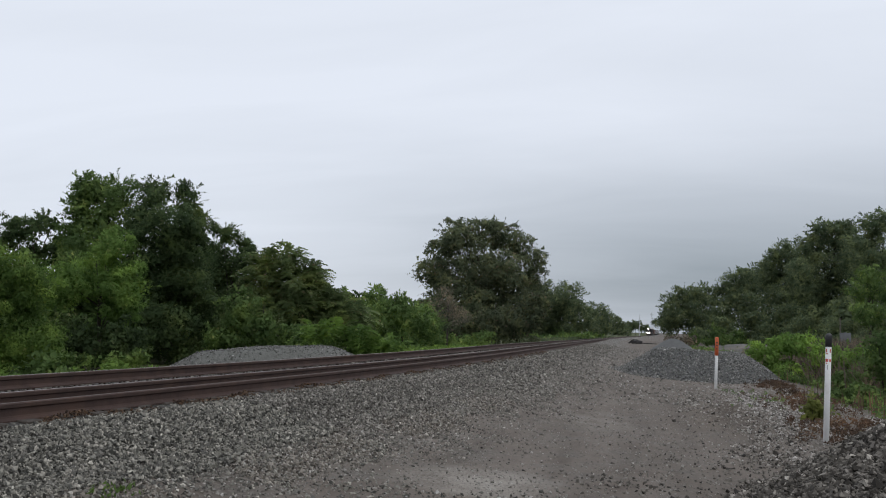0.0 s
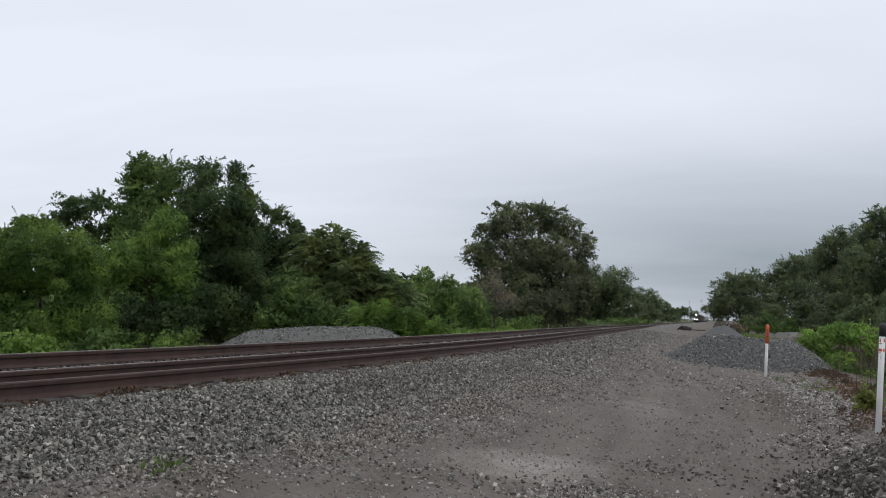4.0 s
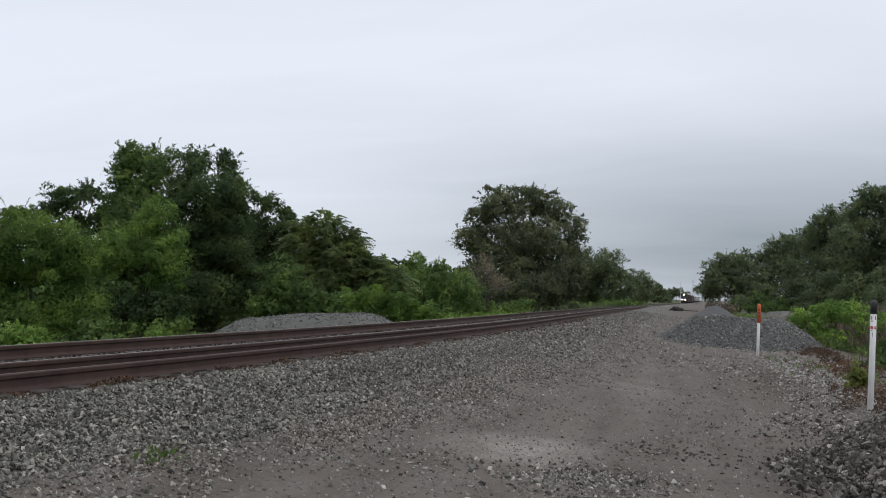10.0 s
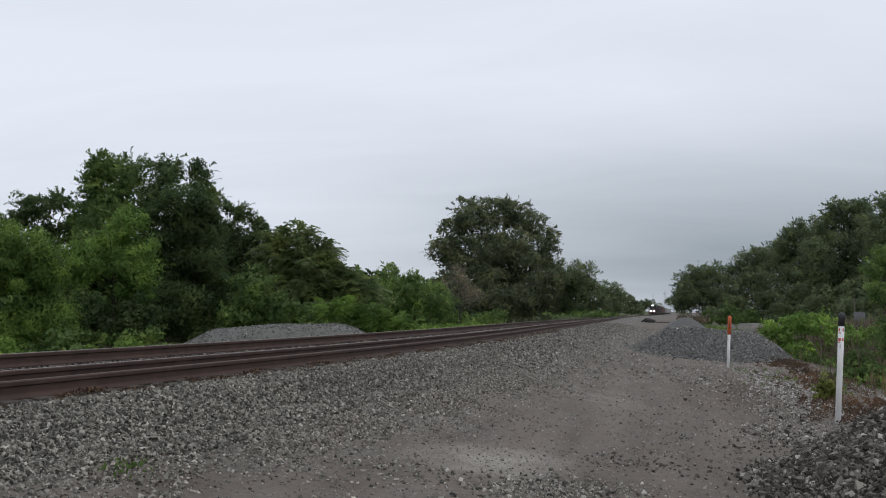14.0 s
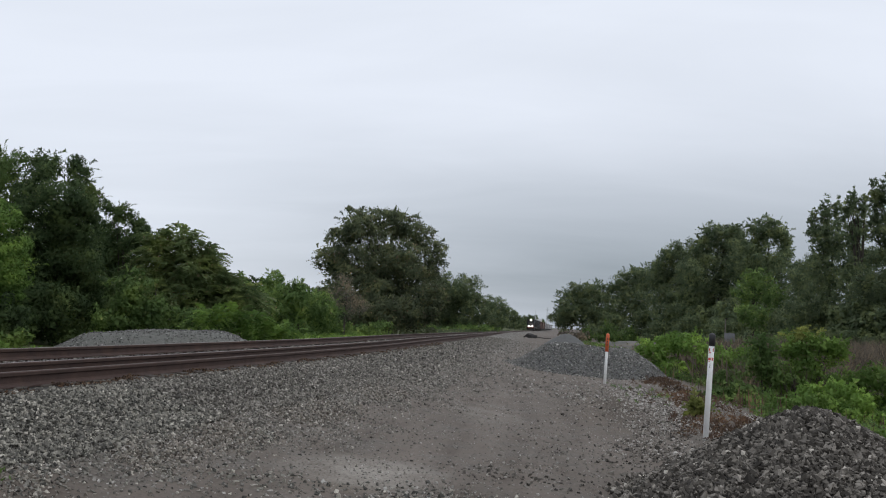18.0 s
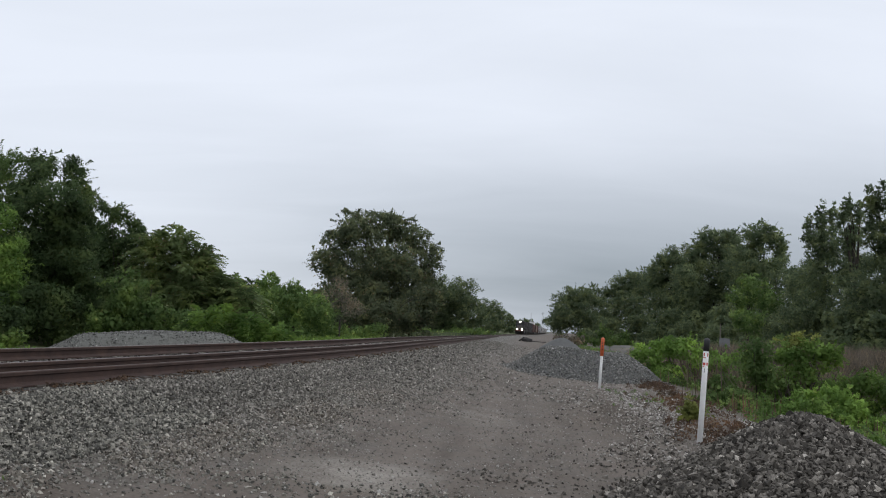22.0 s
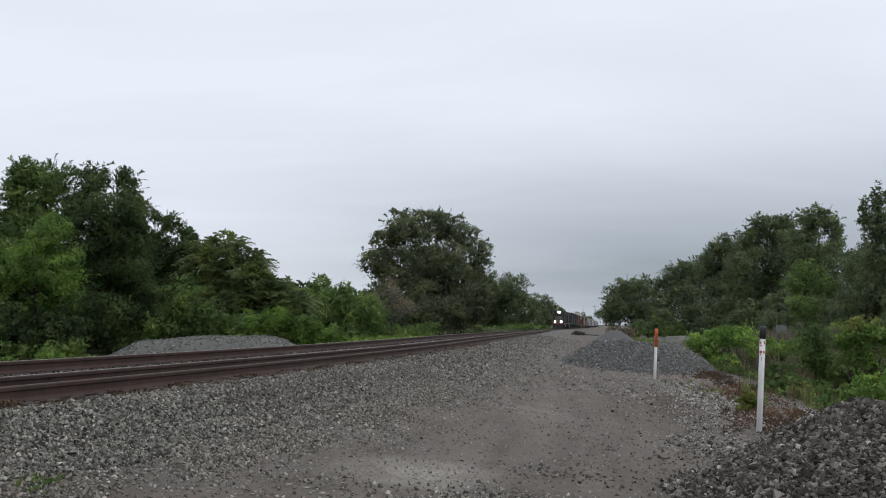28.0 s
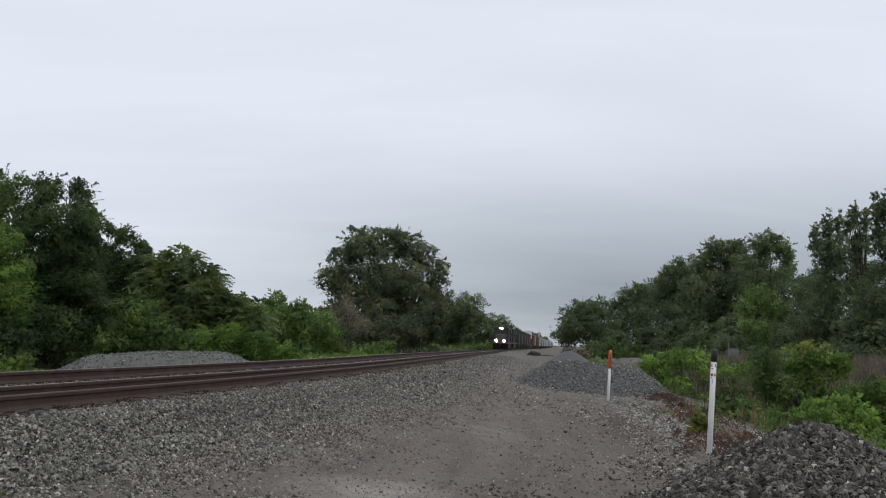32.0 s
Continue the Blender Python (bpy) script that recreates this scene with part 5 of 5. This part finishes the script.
def weeds(name, label, pts, lo, hi, mat, seed, lean=0.35, wide=0.022):
    """Thin leaning blades that stand at the points, each with a fold."""
    rng = np.random.default_rng(seed)
    p = np.array(pts, float)
    n = len(p)
    h = rng.uniform(lo, hi, n)
    a = rng.uniform(0, 2 * math.pi, n)
    t = np.stack([np.cos(a) * lean * rng.random(n), np.sin(a) * lean * rng.random(n), np.ones(n)], -1)
    b = np.stack([-np.sin(a), np.cos(a), np.zeros(n)], -1)
    w = (wide * rng.uniform(0.6, 1.5, n) * (0.5 + h / hi))[:, None]
    p[:, 2] -= 0.02
    v = np.stack([p, p + t * (h * 0.55)[:, None] + b * w, p + t * h[:, None] + b * w * rng.uniform(-3, 3, (n, 1)), p + t * (h * 0.5)[:, None] - b * w], 1)
    ob = from_mesh(name, blades_mesh(name, v.reshape(-1, 3)), mat)
    return tagged(ob, label, "weeds", kind="stuff")


def patch_points(rng, count, x0, x1, y0, y1, clumps):
    """Points in uneven clumps within a strip of land."""
    c = np.stack([rng.uniform(x0, x1, clumps), rng.uniform(y0, y1, clumps)], -1)
    q = c[rng.integers(0, clumps, count)] + rng.normal(size=(count, 2)) * rng.uniform(0.15, 0.6, (count, 1))
    return np.stack([q[:, 0], q[:, 1], ground_z(q[:, 0], q[:, 1])], -1)


def undergrowth(name, label, pts, radius, leaf, mat, seed, per=30):
    """Low leafy growth: small clumps of sprigs that hug the ground."""
    rng = np.random.default_rng(seed)
    pts = np.array(pts, float)
    r = radius * rng.uniform(0.5, 1.3, len(pts))
    pts[:, 2] += r * 0.5
    v, hub = leaf_cloud(rng, pts, r, -1.0, 3, max(4, per // 5), max(4, per // 3), leaf)
    ob = from_mesh(name, blades_mesh(name, v), mat)
    return tagged(ob, label, "weeds", kind="stuff")


def build_weeds():
    rng = np.random.default_rng(77)
    y = rng.uniform(16.5, 37.5, 620)
    x = 3.1 + 0.055 * (y - 20) + rng.normal(0, 0.36, len(y)) + 0.5 * rng.integers(0, 3, len(y)) * (y < 31)
    red = np.stack([x, y, ground_z(x, y)], -1)[np.sin(1.9 * y) + np.sin(0.7 * y + 1) + rng.normal(0, 0.6, len(y)) > -0.3]
    undergrowth("dry_weeds", "reddish-brown dry weeds along the edge of the gravel", red, 0.12, 0.045, LEAF_RED, 1)
    back = patch_points(rng, 380, 5.4, 11.5, 18.5, 51.0, 60)
    undergrowth("green_weeds", "green and yellowish weeds in the ditch", back, 0.34, 0.11, LEAF_MID, 2)
    bright = patch_points(rng, 420, 5.0, 9.6, 17.3, 41.0, 34)
    undergrowth("green_weeds", "leafy green weeds in the ditch", bright, 0.34, 0.09, LEAF_MID, 7)
    stalks = patch_points(rng, 900, 4.6, 9.6, 19.0, 44.0, 60)
    weeds("dry_weeds", "thin straw-coloured stalks among the weeds", stalks, 0.25, 0.7, LEAF_RED, 3, 0.5, 0.008)
    brush = patch_points(rng, 1000, 6.4, 18.6, 34.0, 84.0, 80)
    undergrowth("dry_weeds", "grey-brown dry brush between the bushes", brush, 0.75, 0.13, LEAF_BROWN, 4)
    # dry grass and twigs that stand between the bushes and below the trees
    for x0, x1, y0, y1, count, lo, hi, clumps in ((6.5, 12.5, 33.0, 50.0, 5600, 0.6, 1.7, 70), (9.0, 19.0, 52.0, 76.0, 8500, 0.9, 2.4, 110), (17.0, 34.0, 66.0, 90.0, 11000, 1.1, 2.9, 140)):
        straw = patch_points(rng, count, x0, x1, y0, y1, clumps)
        weeds("dry_grass", "tall grey-brown dry grass and twigs below the trees", straw, lo, hi, LEAF_STRAW, int(y0), 1.1, 0.006 + 0.00022 * y0)
    verge = patch_points(rng, 520, 3.9, 8.4, 50.0, 118.0, 60)
    undergrowth("green_weeds", "olive scrub and weeds behind the stone heaps", verge, 0.40, 0.15, LEAF_MID, 12, 24)
    verge = patch_points(rng, 260, 3.7, 6.6, 46.0, 104.0, 40)
    undergrowth("dry_weeds", "low brownish scrub behind the stone heaps", verge, 0.30, 0.12, LEAF_RED, 13, 24)
    q = np.array([-4.22, 7.1]) + rng.normal(size=(70, 2)) * np.array([0.07, 0.13])
    weeds("grass_tuft", "small tuft of green grass at the foot of the ballast", np.column_stack([q, ground_z(q[:, 0], q[:, 1]) + 0.02]), 0.025, 0.06, GRASS_GREEN, 4, 0.9, 0.009)
    low = patch_points(rng, 40, 1.6, 3.3, 24.0, 31.0, 8)
    undergrowth("green_weeds", "sparse low weeds in the gravel round the posts", low, 0.07, 0.04, LEAF_MID, 5, 16)
    y = 10 + 75 * rng.random(1200) ** 1.1
    x = track_x(y) - 6.0 - np.abs(rng.normal(0, 1.6, len(y))) - 0.02 * y
    bearing = np.degrees(np.arctan2(-x, y))
    keep = (np.hypot((x + 16.2) / 5.9, (y - 39.0) / 4.2) > 1) & ((bearing < 15.5) | (bearing > 27.5) | (y > 42))
    strip = np.stack([x, y, ground_z(x, y)], -1)[keep]
    undergrowth("green_weeds", "bright green weeds beyond the far rail", strip, 0.5, 0.17, LEAF_LIGHT, 6, 30)
    y = 9 + 50 * rng.random(900)
    x = track_x(y) - 4.6 - 5.0 * rng.random(len(y)) ** 0.8
    bearing = np.degrees(np.arctan2(-x, y))
    keep = (np.hypot((x + 16.2) / 6.4, (y - 39.0) / 4.6) > 1) & ((bearing < 15.5) | (bearing > 27.5) | (y > 42))
    near = np.stack([x, y, ground_z(x, y)], -1)[keep]
    undergrowth("green_weeds", "tall green weeds close beyond the far rail", near, 0.55, 0.15, LEAF_FRESH, 9, 30)
    y = 115 + 240 * rng.random(700)
    x = track_x(y) - 5.5 - np.abs(rng.normal(0, 2.5, len(y)))
    undergrowth("green_weeds", "green weeds along the far stretch of the line", np.stack([x, y, ground_z(x, y)], -1), 0.5, 0.35, LEAF_HAZED, 8, 24)


def scrap_heap():
    x, y = -2.6, 150.0
    heap = tagged(new("scrap_heap"), "black heap of burnt scrap with a long rod", "scrap heap")
    rng = random.Random(3)
    bm = bmesh.new()
    bmesh.ops.create_icosphere(bm, subdivisions=2, radius=1.0)
    for v in bm.verts:
        v.co = Vector((v.co.x * 0.80, v.co.y * 0.6, max(-0.1, v.co.z * 0.52 + 0.15))) * rng.uniform(0.85, 1.15)
    part("mound", bm, SCRAP, heap)
    part("jutting_piece", box(bmesh.new(), -0.12, 0.12, -0.1, 0.1, 0, 1.0, 0.03, Matrix.Translation((-1.25, 0, 0.02)) @ pose(0, 0, 0, 0, 52, 0)), SCRAP, heap)
    part("rod", rod(bmesh.new(), (0.5, 0, 0.12), (2.9, 0.2, 0.06), 0.06, 0.05, 6), SCRAP, heap)
    heap.matrix_basis = pose(x, y, float(ground_z(x, y)), 0, 0, 0)


def mast(x, y, top, lattice):
    z = float(ground_z(x, min(y, 2900)))
    m = tagged(new("mast"), "tall thin lattice mast far down the line" if lattice else "tall thin pole far down the line", "mast", "masts on the horizon")
    if lattice:
        bm = bmesh.new()
        for sx, sy in ((-1, -1), (1, -1), (1, 1), (-1, 1)):
            rod(bm, (sx * 0.9, sy * 0.9, 0), (sx * 0.25, sy * 0.25, top), 0.10, 0.06, 5)
        for i in range(8):
            h, k = top * i / 8, 0.9 - 0.65 * i / 8
            rod(bm, (-k, -k, h), (k, -k, h + top / 8), 0.05, 0.05, 4)
            rod(bm, (k, -k, h), (-k, -k, h + top / 8), 0.05, 0.05, 4)
        part("tower", bm, PALE_METAL, m)
        part("cross_arm", box(bmesh.new(), -1.6, 1.6, -0.15, 0.15, top * 0.86, top * 0.88), PALE_METAL, m)
    else:
        part("pole", rod(bmesh.new(), (0, 0, 0), (0, 0, top), 0.22, 0.16, 8), PALE_METAL, m)
    m.matrix_basis = pose(x, y, z)


def roadside_sign():
    x, y, z = at_view(10.15, 72)
    s = tagged(new("sign"), "small grey metal sign seen from behind on a post", "sign")
    part("post", rod(bmesh.new(), (0, 0, -0.3), (0, 0, 2.6), 0.05, 0.05, 8), GREY_METAL, s)
    part("panel", box(bmesh.new(), -0.36, 0.36, -0.07, -0.05, 1.95, 2.55, 0.008), GREY_METAL, s, "flat grey metal panel")
    s.matrix_basis = pose(x, y, z, 0, 0, -10)
    x, y, z = at_view(9.9, 90)
    p = tagged(new("utility_pole"), "thin weathered wooden pole before the dark trees", "pole")
    part("shaft", rod(bmesh.new(), (0, 0, -0.3), (0, 0, 3.9), 0.05, 0.04, 8), POLE_WOOD, p)
    p.matrix_basis = pose(x, y, z)


def side_road():
    """A pale gravel bank between the bushes and the trees."""
    bm = bmesh.new()
    n = 40
    rng = random.Random(9)
    cols = []
    for i in range(n + 1):
        f = i / n
        x, y = 9.0 + 33.0 * f, 123.0 - 26.0 * f
        g = float(ground_z(x, y))
        row = []
        for off, h in ((-7.5, -0.1), (-4.3, 0.85), (-3.3, 1.1), (2.5, 1.2), (6.5, -0.1)):
            row.append(bm.verts.new((x + off * 0.6, y + off * 0.8, g + h + rng.uniform(-0.06, 0.06) * (h > 0))))
        cols.append(row)
    for a, b in zip(cols, cols[1:]):
        for j in range(4):
            bm.faces.new((a[j], b[j], b[j + 1], a[j + 1]))
    road = part("gravel_bank", bm, SIDE_GRAVEL, smooth=True)
    tagged(road, "low pale gravel bank of a side road below the trees", "road", kind="structure")


SIDE_GRAVEL = plain("pale_side_gravel", (0.10, 0.094, 0.083), 0.9, grain=1.5, spread=0.3, relief=0.4, dirt=(0.16, 0.14, 0.11))
build_weeds()
scrap_heap()
mast(-11.7, 800.0, 17.2, False)
mast(-2.7, 900.0, 21.0, True)
roadside_sign()
side_road()

# ---------------------------------------------------------------- the train
SPEED, HEAD_START = 14.6, 672.0


def glow(name, colour, strength):
    m, nt, p = material(name)
    p.inputs["Base Color"].default_value = (0.9, 0.9, 0.9, 1)
    p.inputs["Emission Color"].default_value = (*colour, 1)
    p.inputs["Emission Strength"].default_value = strength
    return m


LOCO_BLACK = plain("loco_black_paint", (0.024, 0.022, 0.022), 0.75, grain=1.5, spread=0.3, relief=0.05, dirt=(0.05, 0.046, 0.042))
LOCO_RED = plain("loco_red_paint", (0.16, 0.04, 0.03), 0.55, grain=2.0, spread=0.3)
STEEL_DARK = plain("dark_steel", (0.05, 0.046, 0.043), 0.7, 0.3, 4.0, 0.4)
CAB_GLASS = plain("dark_cab_glass", (0.02, 0.022, 0.025), 0.35, 0.0, 2.0, 0.1, 0.0)
BROWN_CAR = plain("oxide_brown_paint", (0.125, 0.062, 0.050), 0.75, grain=1.2, spread=0.3, relief=0.2, dirt=(0.09, 0.06, 0.05))
TAN_CAR = plain("tan_paint", (0.30, 0.25, 0.205), 0.7, grain=1.2, spread=0.2, relief=0.15, dirt=(0.21, 0.17, 0.14))
GREY_CAR = plain("pale_grey_paint", (0.50, 0.51, 0.52), 0.65, grain=1.2, spread=0.15, relief=0.15, dirt=(0.34, 0.33, 0.32))
DARK_CAR = plain("black_car_paint", (0.045, 0.045, 0.048), 0.7, grain=1.2, spread=0.3, relief=0.15, dirt=(0.08, 0.07, 0.06))
WHITE_CAR = plain("white_container_paint", (0.70, 0.70, 0.69), 0.6, grain=1.5, spread=0.1, relief=0.1, dirt=(0.5, 0.48, 0.45))
LAMP_ON = glow("lit_headlamp", (1.0, 0.93, 0.82), 18.0)


def truck(parent, y, axles, length):
    t = part("truck", box(bmesh.new(), -1.12, 1.12, y - length / 2, y + length / 2, 0.42, 0.78, 0.05), STEEL_DARK, parent)
    for i in range(axles):
        yy = y + (i - (axles - 1) / 2) * length * 0.72 / max(1, axles - 1)
        bm = bmesh.new()
        for s in (-1, 1):
            rod(bm, (s * 0.70, yy, 0.48), (s * 0.83, yy, 0.48), 0.48, 0.48, 20)
        rod(bm, (-0.7, yy, 0.48), (0.7, yy, 0.48), 0.09, 0.09, 8)
        part("wheelset", bm, STEEL_DARK, t)


def locomotive():
    """Front towards -y, rail level at z = 0."""
    loco = tagged(new("locomotive"), "black diesel freight locomotive with lit headlights", "locomotive", "locomotives")
    part("frame", box(box(bmesh.new(), -1.5, 1.5, -10.6, 10.6, 1.25, 1.62, 0.04), -1.45, 1.45, -3.6, 3.6, 0.45, 1.3, 0.15), STEEL_DARK, loco, "dark frame with fuel tank")
    part("hood", box(box(bmesh.new(), -0.95, 0.95, -5.0, 9.9, 1.6, 4.15, 0.12), -1.4, 1.4, 5.4, 9.6, 3.3, 4.45, 0.25), LOCO_BLACK, loco, "long hood with flared radiators")
    part("cab", box(bmesh.new(), -1.5, 1.5, -7.4, -4.9, 1.62, 4.75, 0.22), LOCO_BLACK, loco)
    part("nose", box(bmesh.new(), -1.15, 1.15, -9.3, -7.35, 1.62, 3.25, 0.25), LOCO_BLACK, loco)
    for s in (-1, 1):
        part("windshield", box(bmesh.new(), s * 0.72 - 0.52, s * 0.72 + 0.52, -7.425, -7.38, 3.38, 3.98), CAB_GLASS, loco)
        part("side_window", box(bmesh.new(), s * 1.50 - 0.015, s * 1.50 + 0.015, -6.9, -5.5, 3.3, 3.95), CAB_GLASS, loco)
        part("number_board", box(bmesh.new(), s * 0.72 - 0.30, s * 0.72 + 0.30, -7.47, -7.38, 4.22, 4.48), STEEL_DARK, loco, "dark number board")
        part("handrail", rod(rod(rod(bmesh.new(), (s * 1.46, -5, 2.65), (s * 1.46, 10.4, 2.65), 0.025), (s * 1.46, -5, 1.6), (s * 1.46, -5, 2.65), 0.025), (s * 1.46, 10.4, 1.6), (s * 1.46, 10.4, 2.65), 0.025), STEEL_DARK, loco)
        part("ditch_light", rod(bmesh.new(), (s * 0.78, -10.78, 1.85), (s * 0.78, -10.62, 1.85), 0.25, 0.25, 16), LAMP_ON, loco, "lit round ditch light")
        part("steps", box(box(bmesh.new(), s * 1.3 - 0.2, s * 1.3 + 0.2, -10.5, -9.9, 0.45, 0.52), s * 1.3 - 0.2, s * 1.3 + 0.2, -10.5, -9.9, 0.85, 0.92), STEEL_DARK, loco)
    part("headlight", rod(rod(bmesh.new(), (-0.12, -7.56, 4.40), (-0.12, -7.40, 4.40), 0.2, 0.2, 16), (0.12, -7.56, 4.40), (0.12, -7.40, 4.40), 0.2, 0.2, 16), LAMP_ON, loco, "lit twin headlight")
    part("anticlimber", box(bmesh.new(), -1.45, 1.45, -10.75, -10.5, 1.22, 1.50, 0.04), LOCO_RED, loco, "dull red end beam")
    bm = bmesh.new()
    for x0, x1, y0, y1 in ((-1.4, 0, -10.55, -10.9), (0, 1.4, -10.9, -10.55)):
        vs = [bm.verts.new(p) for p in ((x0, y0, 0.15), (x1, y1, 0.15), (x1, y1 + 0.25, 1.22), (x0, y0 + 0.1, 1.22))]
        bm.faces.new(vs)
    bmesh.ops.solidify(bm, geom=bm.faces[:], thickness=0.05)
    part("plow", bm, STEEL_DARK, loco)
    part("coupler", box(bmesh.new(), -0.15, 0.15, -11.3, -10.6, 0.75, 1.05, 0.04), STEEL_DARK, loco)
    part("exhaust", box(bmesh.new(), -0.35, 0.35, 0.4, 1.3, 4.14, 4.5, 0.05), STEEL_DARK, loco)
    part("horn", rod(bmesh.new(), (0.3, -6.2, 4.72), (0.3, -6.7, 4.72), 0.05, 0.10, 10), STEEL_DARK, loco)
    for y in (-6.6, 6.6):
        truck(loco, y, 3, 4.6)
    return loco


def boxcar(name, label, mat, length, height, ribs, doors=True, roof=None):
    car = tagged(new(name), label, "freight car", "freight cars")
    half = length / 2 - 0.6
    part("body", box(bmesh.new(), -1.52, 1.52, -half, half, 1.05, height, 0.06), mat, car)
    part("roof", box(bmesh.new(), -1.56, 1.56, -half - 0.05, half + 0.05, height - 0.02, height + 0.12, 0.05), roof or mat, car)
    part("underframe", box(bmesh.new(), -0.5, 0.5, -length / 2, length / 2, 0.75, 1.1, 0.03), STEEL_DARK, car)
    for s in (-1, 1):
        bm = bmesh.new()
        for i in range(ribs):
            yy = -half + 0.15 + (2 * half - 0.3) * i / (ribs - 1)
            box(bm, s * 1.55 - 0.05, s * 1.55 + 0.05, yy - 0.05, yy + 0.05, 1.1, height - 0.05)
        part("side_ribs", bm, mat, car)
        if doors:
            part("door", box(bmesh.new(), s * 1.58 - 0.05, s * 1.58 + 0.05, -1.5, 1.5, 1.2, height - 0.25, 0.02), mat, car)
        part("ladder", box(bmesh.new(), s * 1.40 - 0.12, s * 1.40 + 0.12, -half - 0.10, -half - 0.02, 1.2, height - 0.2), STEEL_DARK, car)
    for y in (-half + 1.6, half - 1.6):
        truck(car, y, 2, 2.6)
    return car


def stack_car(name, label, low, high):
    """A well car with two containers, one on the other."""
    car = tagged(new(name), label, "freight car", "freight cars")
    part("well", box(box(bmesh.new(), -1.45, 1.45, -7.2, 7.2, 0.45, 1.2, 0.05), -0.6, 0.6, -9.0, 9.0, 0.8, 1.15, 0.03), STEEL_DARK, car)
    for z, mat, lab in ((0.75, low, "lower container"), (3.40, high, "upper container")):
        if mat is None:
            continue
        c = part("container", box(bmesh.new(), -1.22, 1.22, -6.1, 6.1, z, z + 2.6, 0.03), mat, car, lab)
        for s in (-1, 1):
            bm = bmesh.new()
            for i in range(24):
                yy = -5.9 + i * 11.8 / 23
                box(bm, s * 1.235 - 0.02, s * 1.235 + 0.02, yy - 0.09, yy + 0.09, z + 0.15, z + 2.45)
            part("corrugation", bm, mat, c)
    for y in (-7.8, 7.8):
        truck(car, y, 2, 2.4)
    return car


def build_train():
    lead = locomotive()
    cars, s = [(lead, 10.9)], 22.2
    second = copy_thing(lead, Matrix())
    tagged(second, "trailing black diesel locomotive behind the first")
    for o in second.children_recursive:
        if o.name.startswith(("headlight", "ditch_light")):
            o.data = o.data.copy()
            o.data.materials[0] = STEEL_DARK
            tagged(o, "unlit lamp")
    cars.append((second, s + 10.9))
    s += 22.2
    kinds = {
        "D": (boxcar("boxcar", "dark tall boxcar with ribbed sides", DARK_CAR, 17.0, 4.7, 14), 17.6),
        "B": (boxcar("boxcar", "oxide brown boxcar with sliding door", BROWN_CAR, 17.0, 4.6, 14), 17.6),
        "T": (boxcar("boxcar", "tan boxcar with weathered sides", TAN_CAR, 17.0, 4.75, 12), 17.6),
        "H": (boxcar("hopper_car", "pale grey covered hopper car", GREY_CAR, 16.0, 4.6, 10, False), 16.6),
        "S": (stack_car("container_car", "well car with a brown and a white container", BROWN_CAR, WHITE_CAR), 18.6),
        "W": (stack_car("container_car", "well car with one white container", WHITE_CAR, None), 18.6),
    }
    used = set()
    for k in "DDDBBSBTBBWHBHWHWHHTHHWHHWHHTHWHHWH":
        proto, length = kinds[k]
        car = proto if k not in used else copy_thing(proto, Matrix())
        used.add(k)
        cars.append((car, s + length / 2))
        s += length
    return cars


def track_pose(y, wheelbase=10.0):
    a, b = y - wheelbase / 2, y + wheelbase / 2
    ax, bx, az, bz = (float(f(v)) for f, v in ((track_x, a), (track_x, b), (rail_z, a), (rail_z, b)))
    return pose((ax + bx) / 2, y, (az + bz) / 2, math.degrees(math.atan2(bz - az, b - a)), 0, -math.degrees(math.atan2(bx - ax, b - a)))


TRAIN = build_train()


def motions():
    for car, behind in TRAIN:
        walk(car, [(t, track_pose(HEAD_START + behind - 10.9 - SPEED * t)) for t in range(0, 33, 2)])


motions()
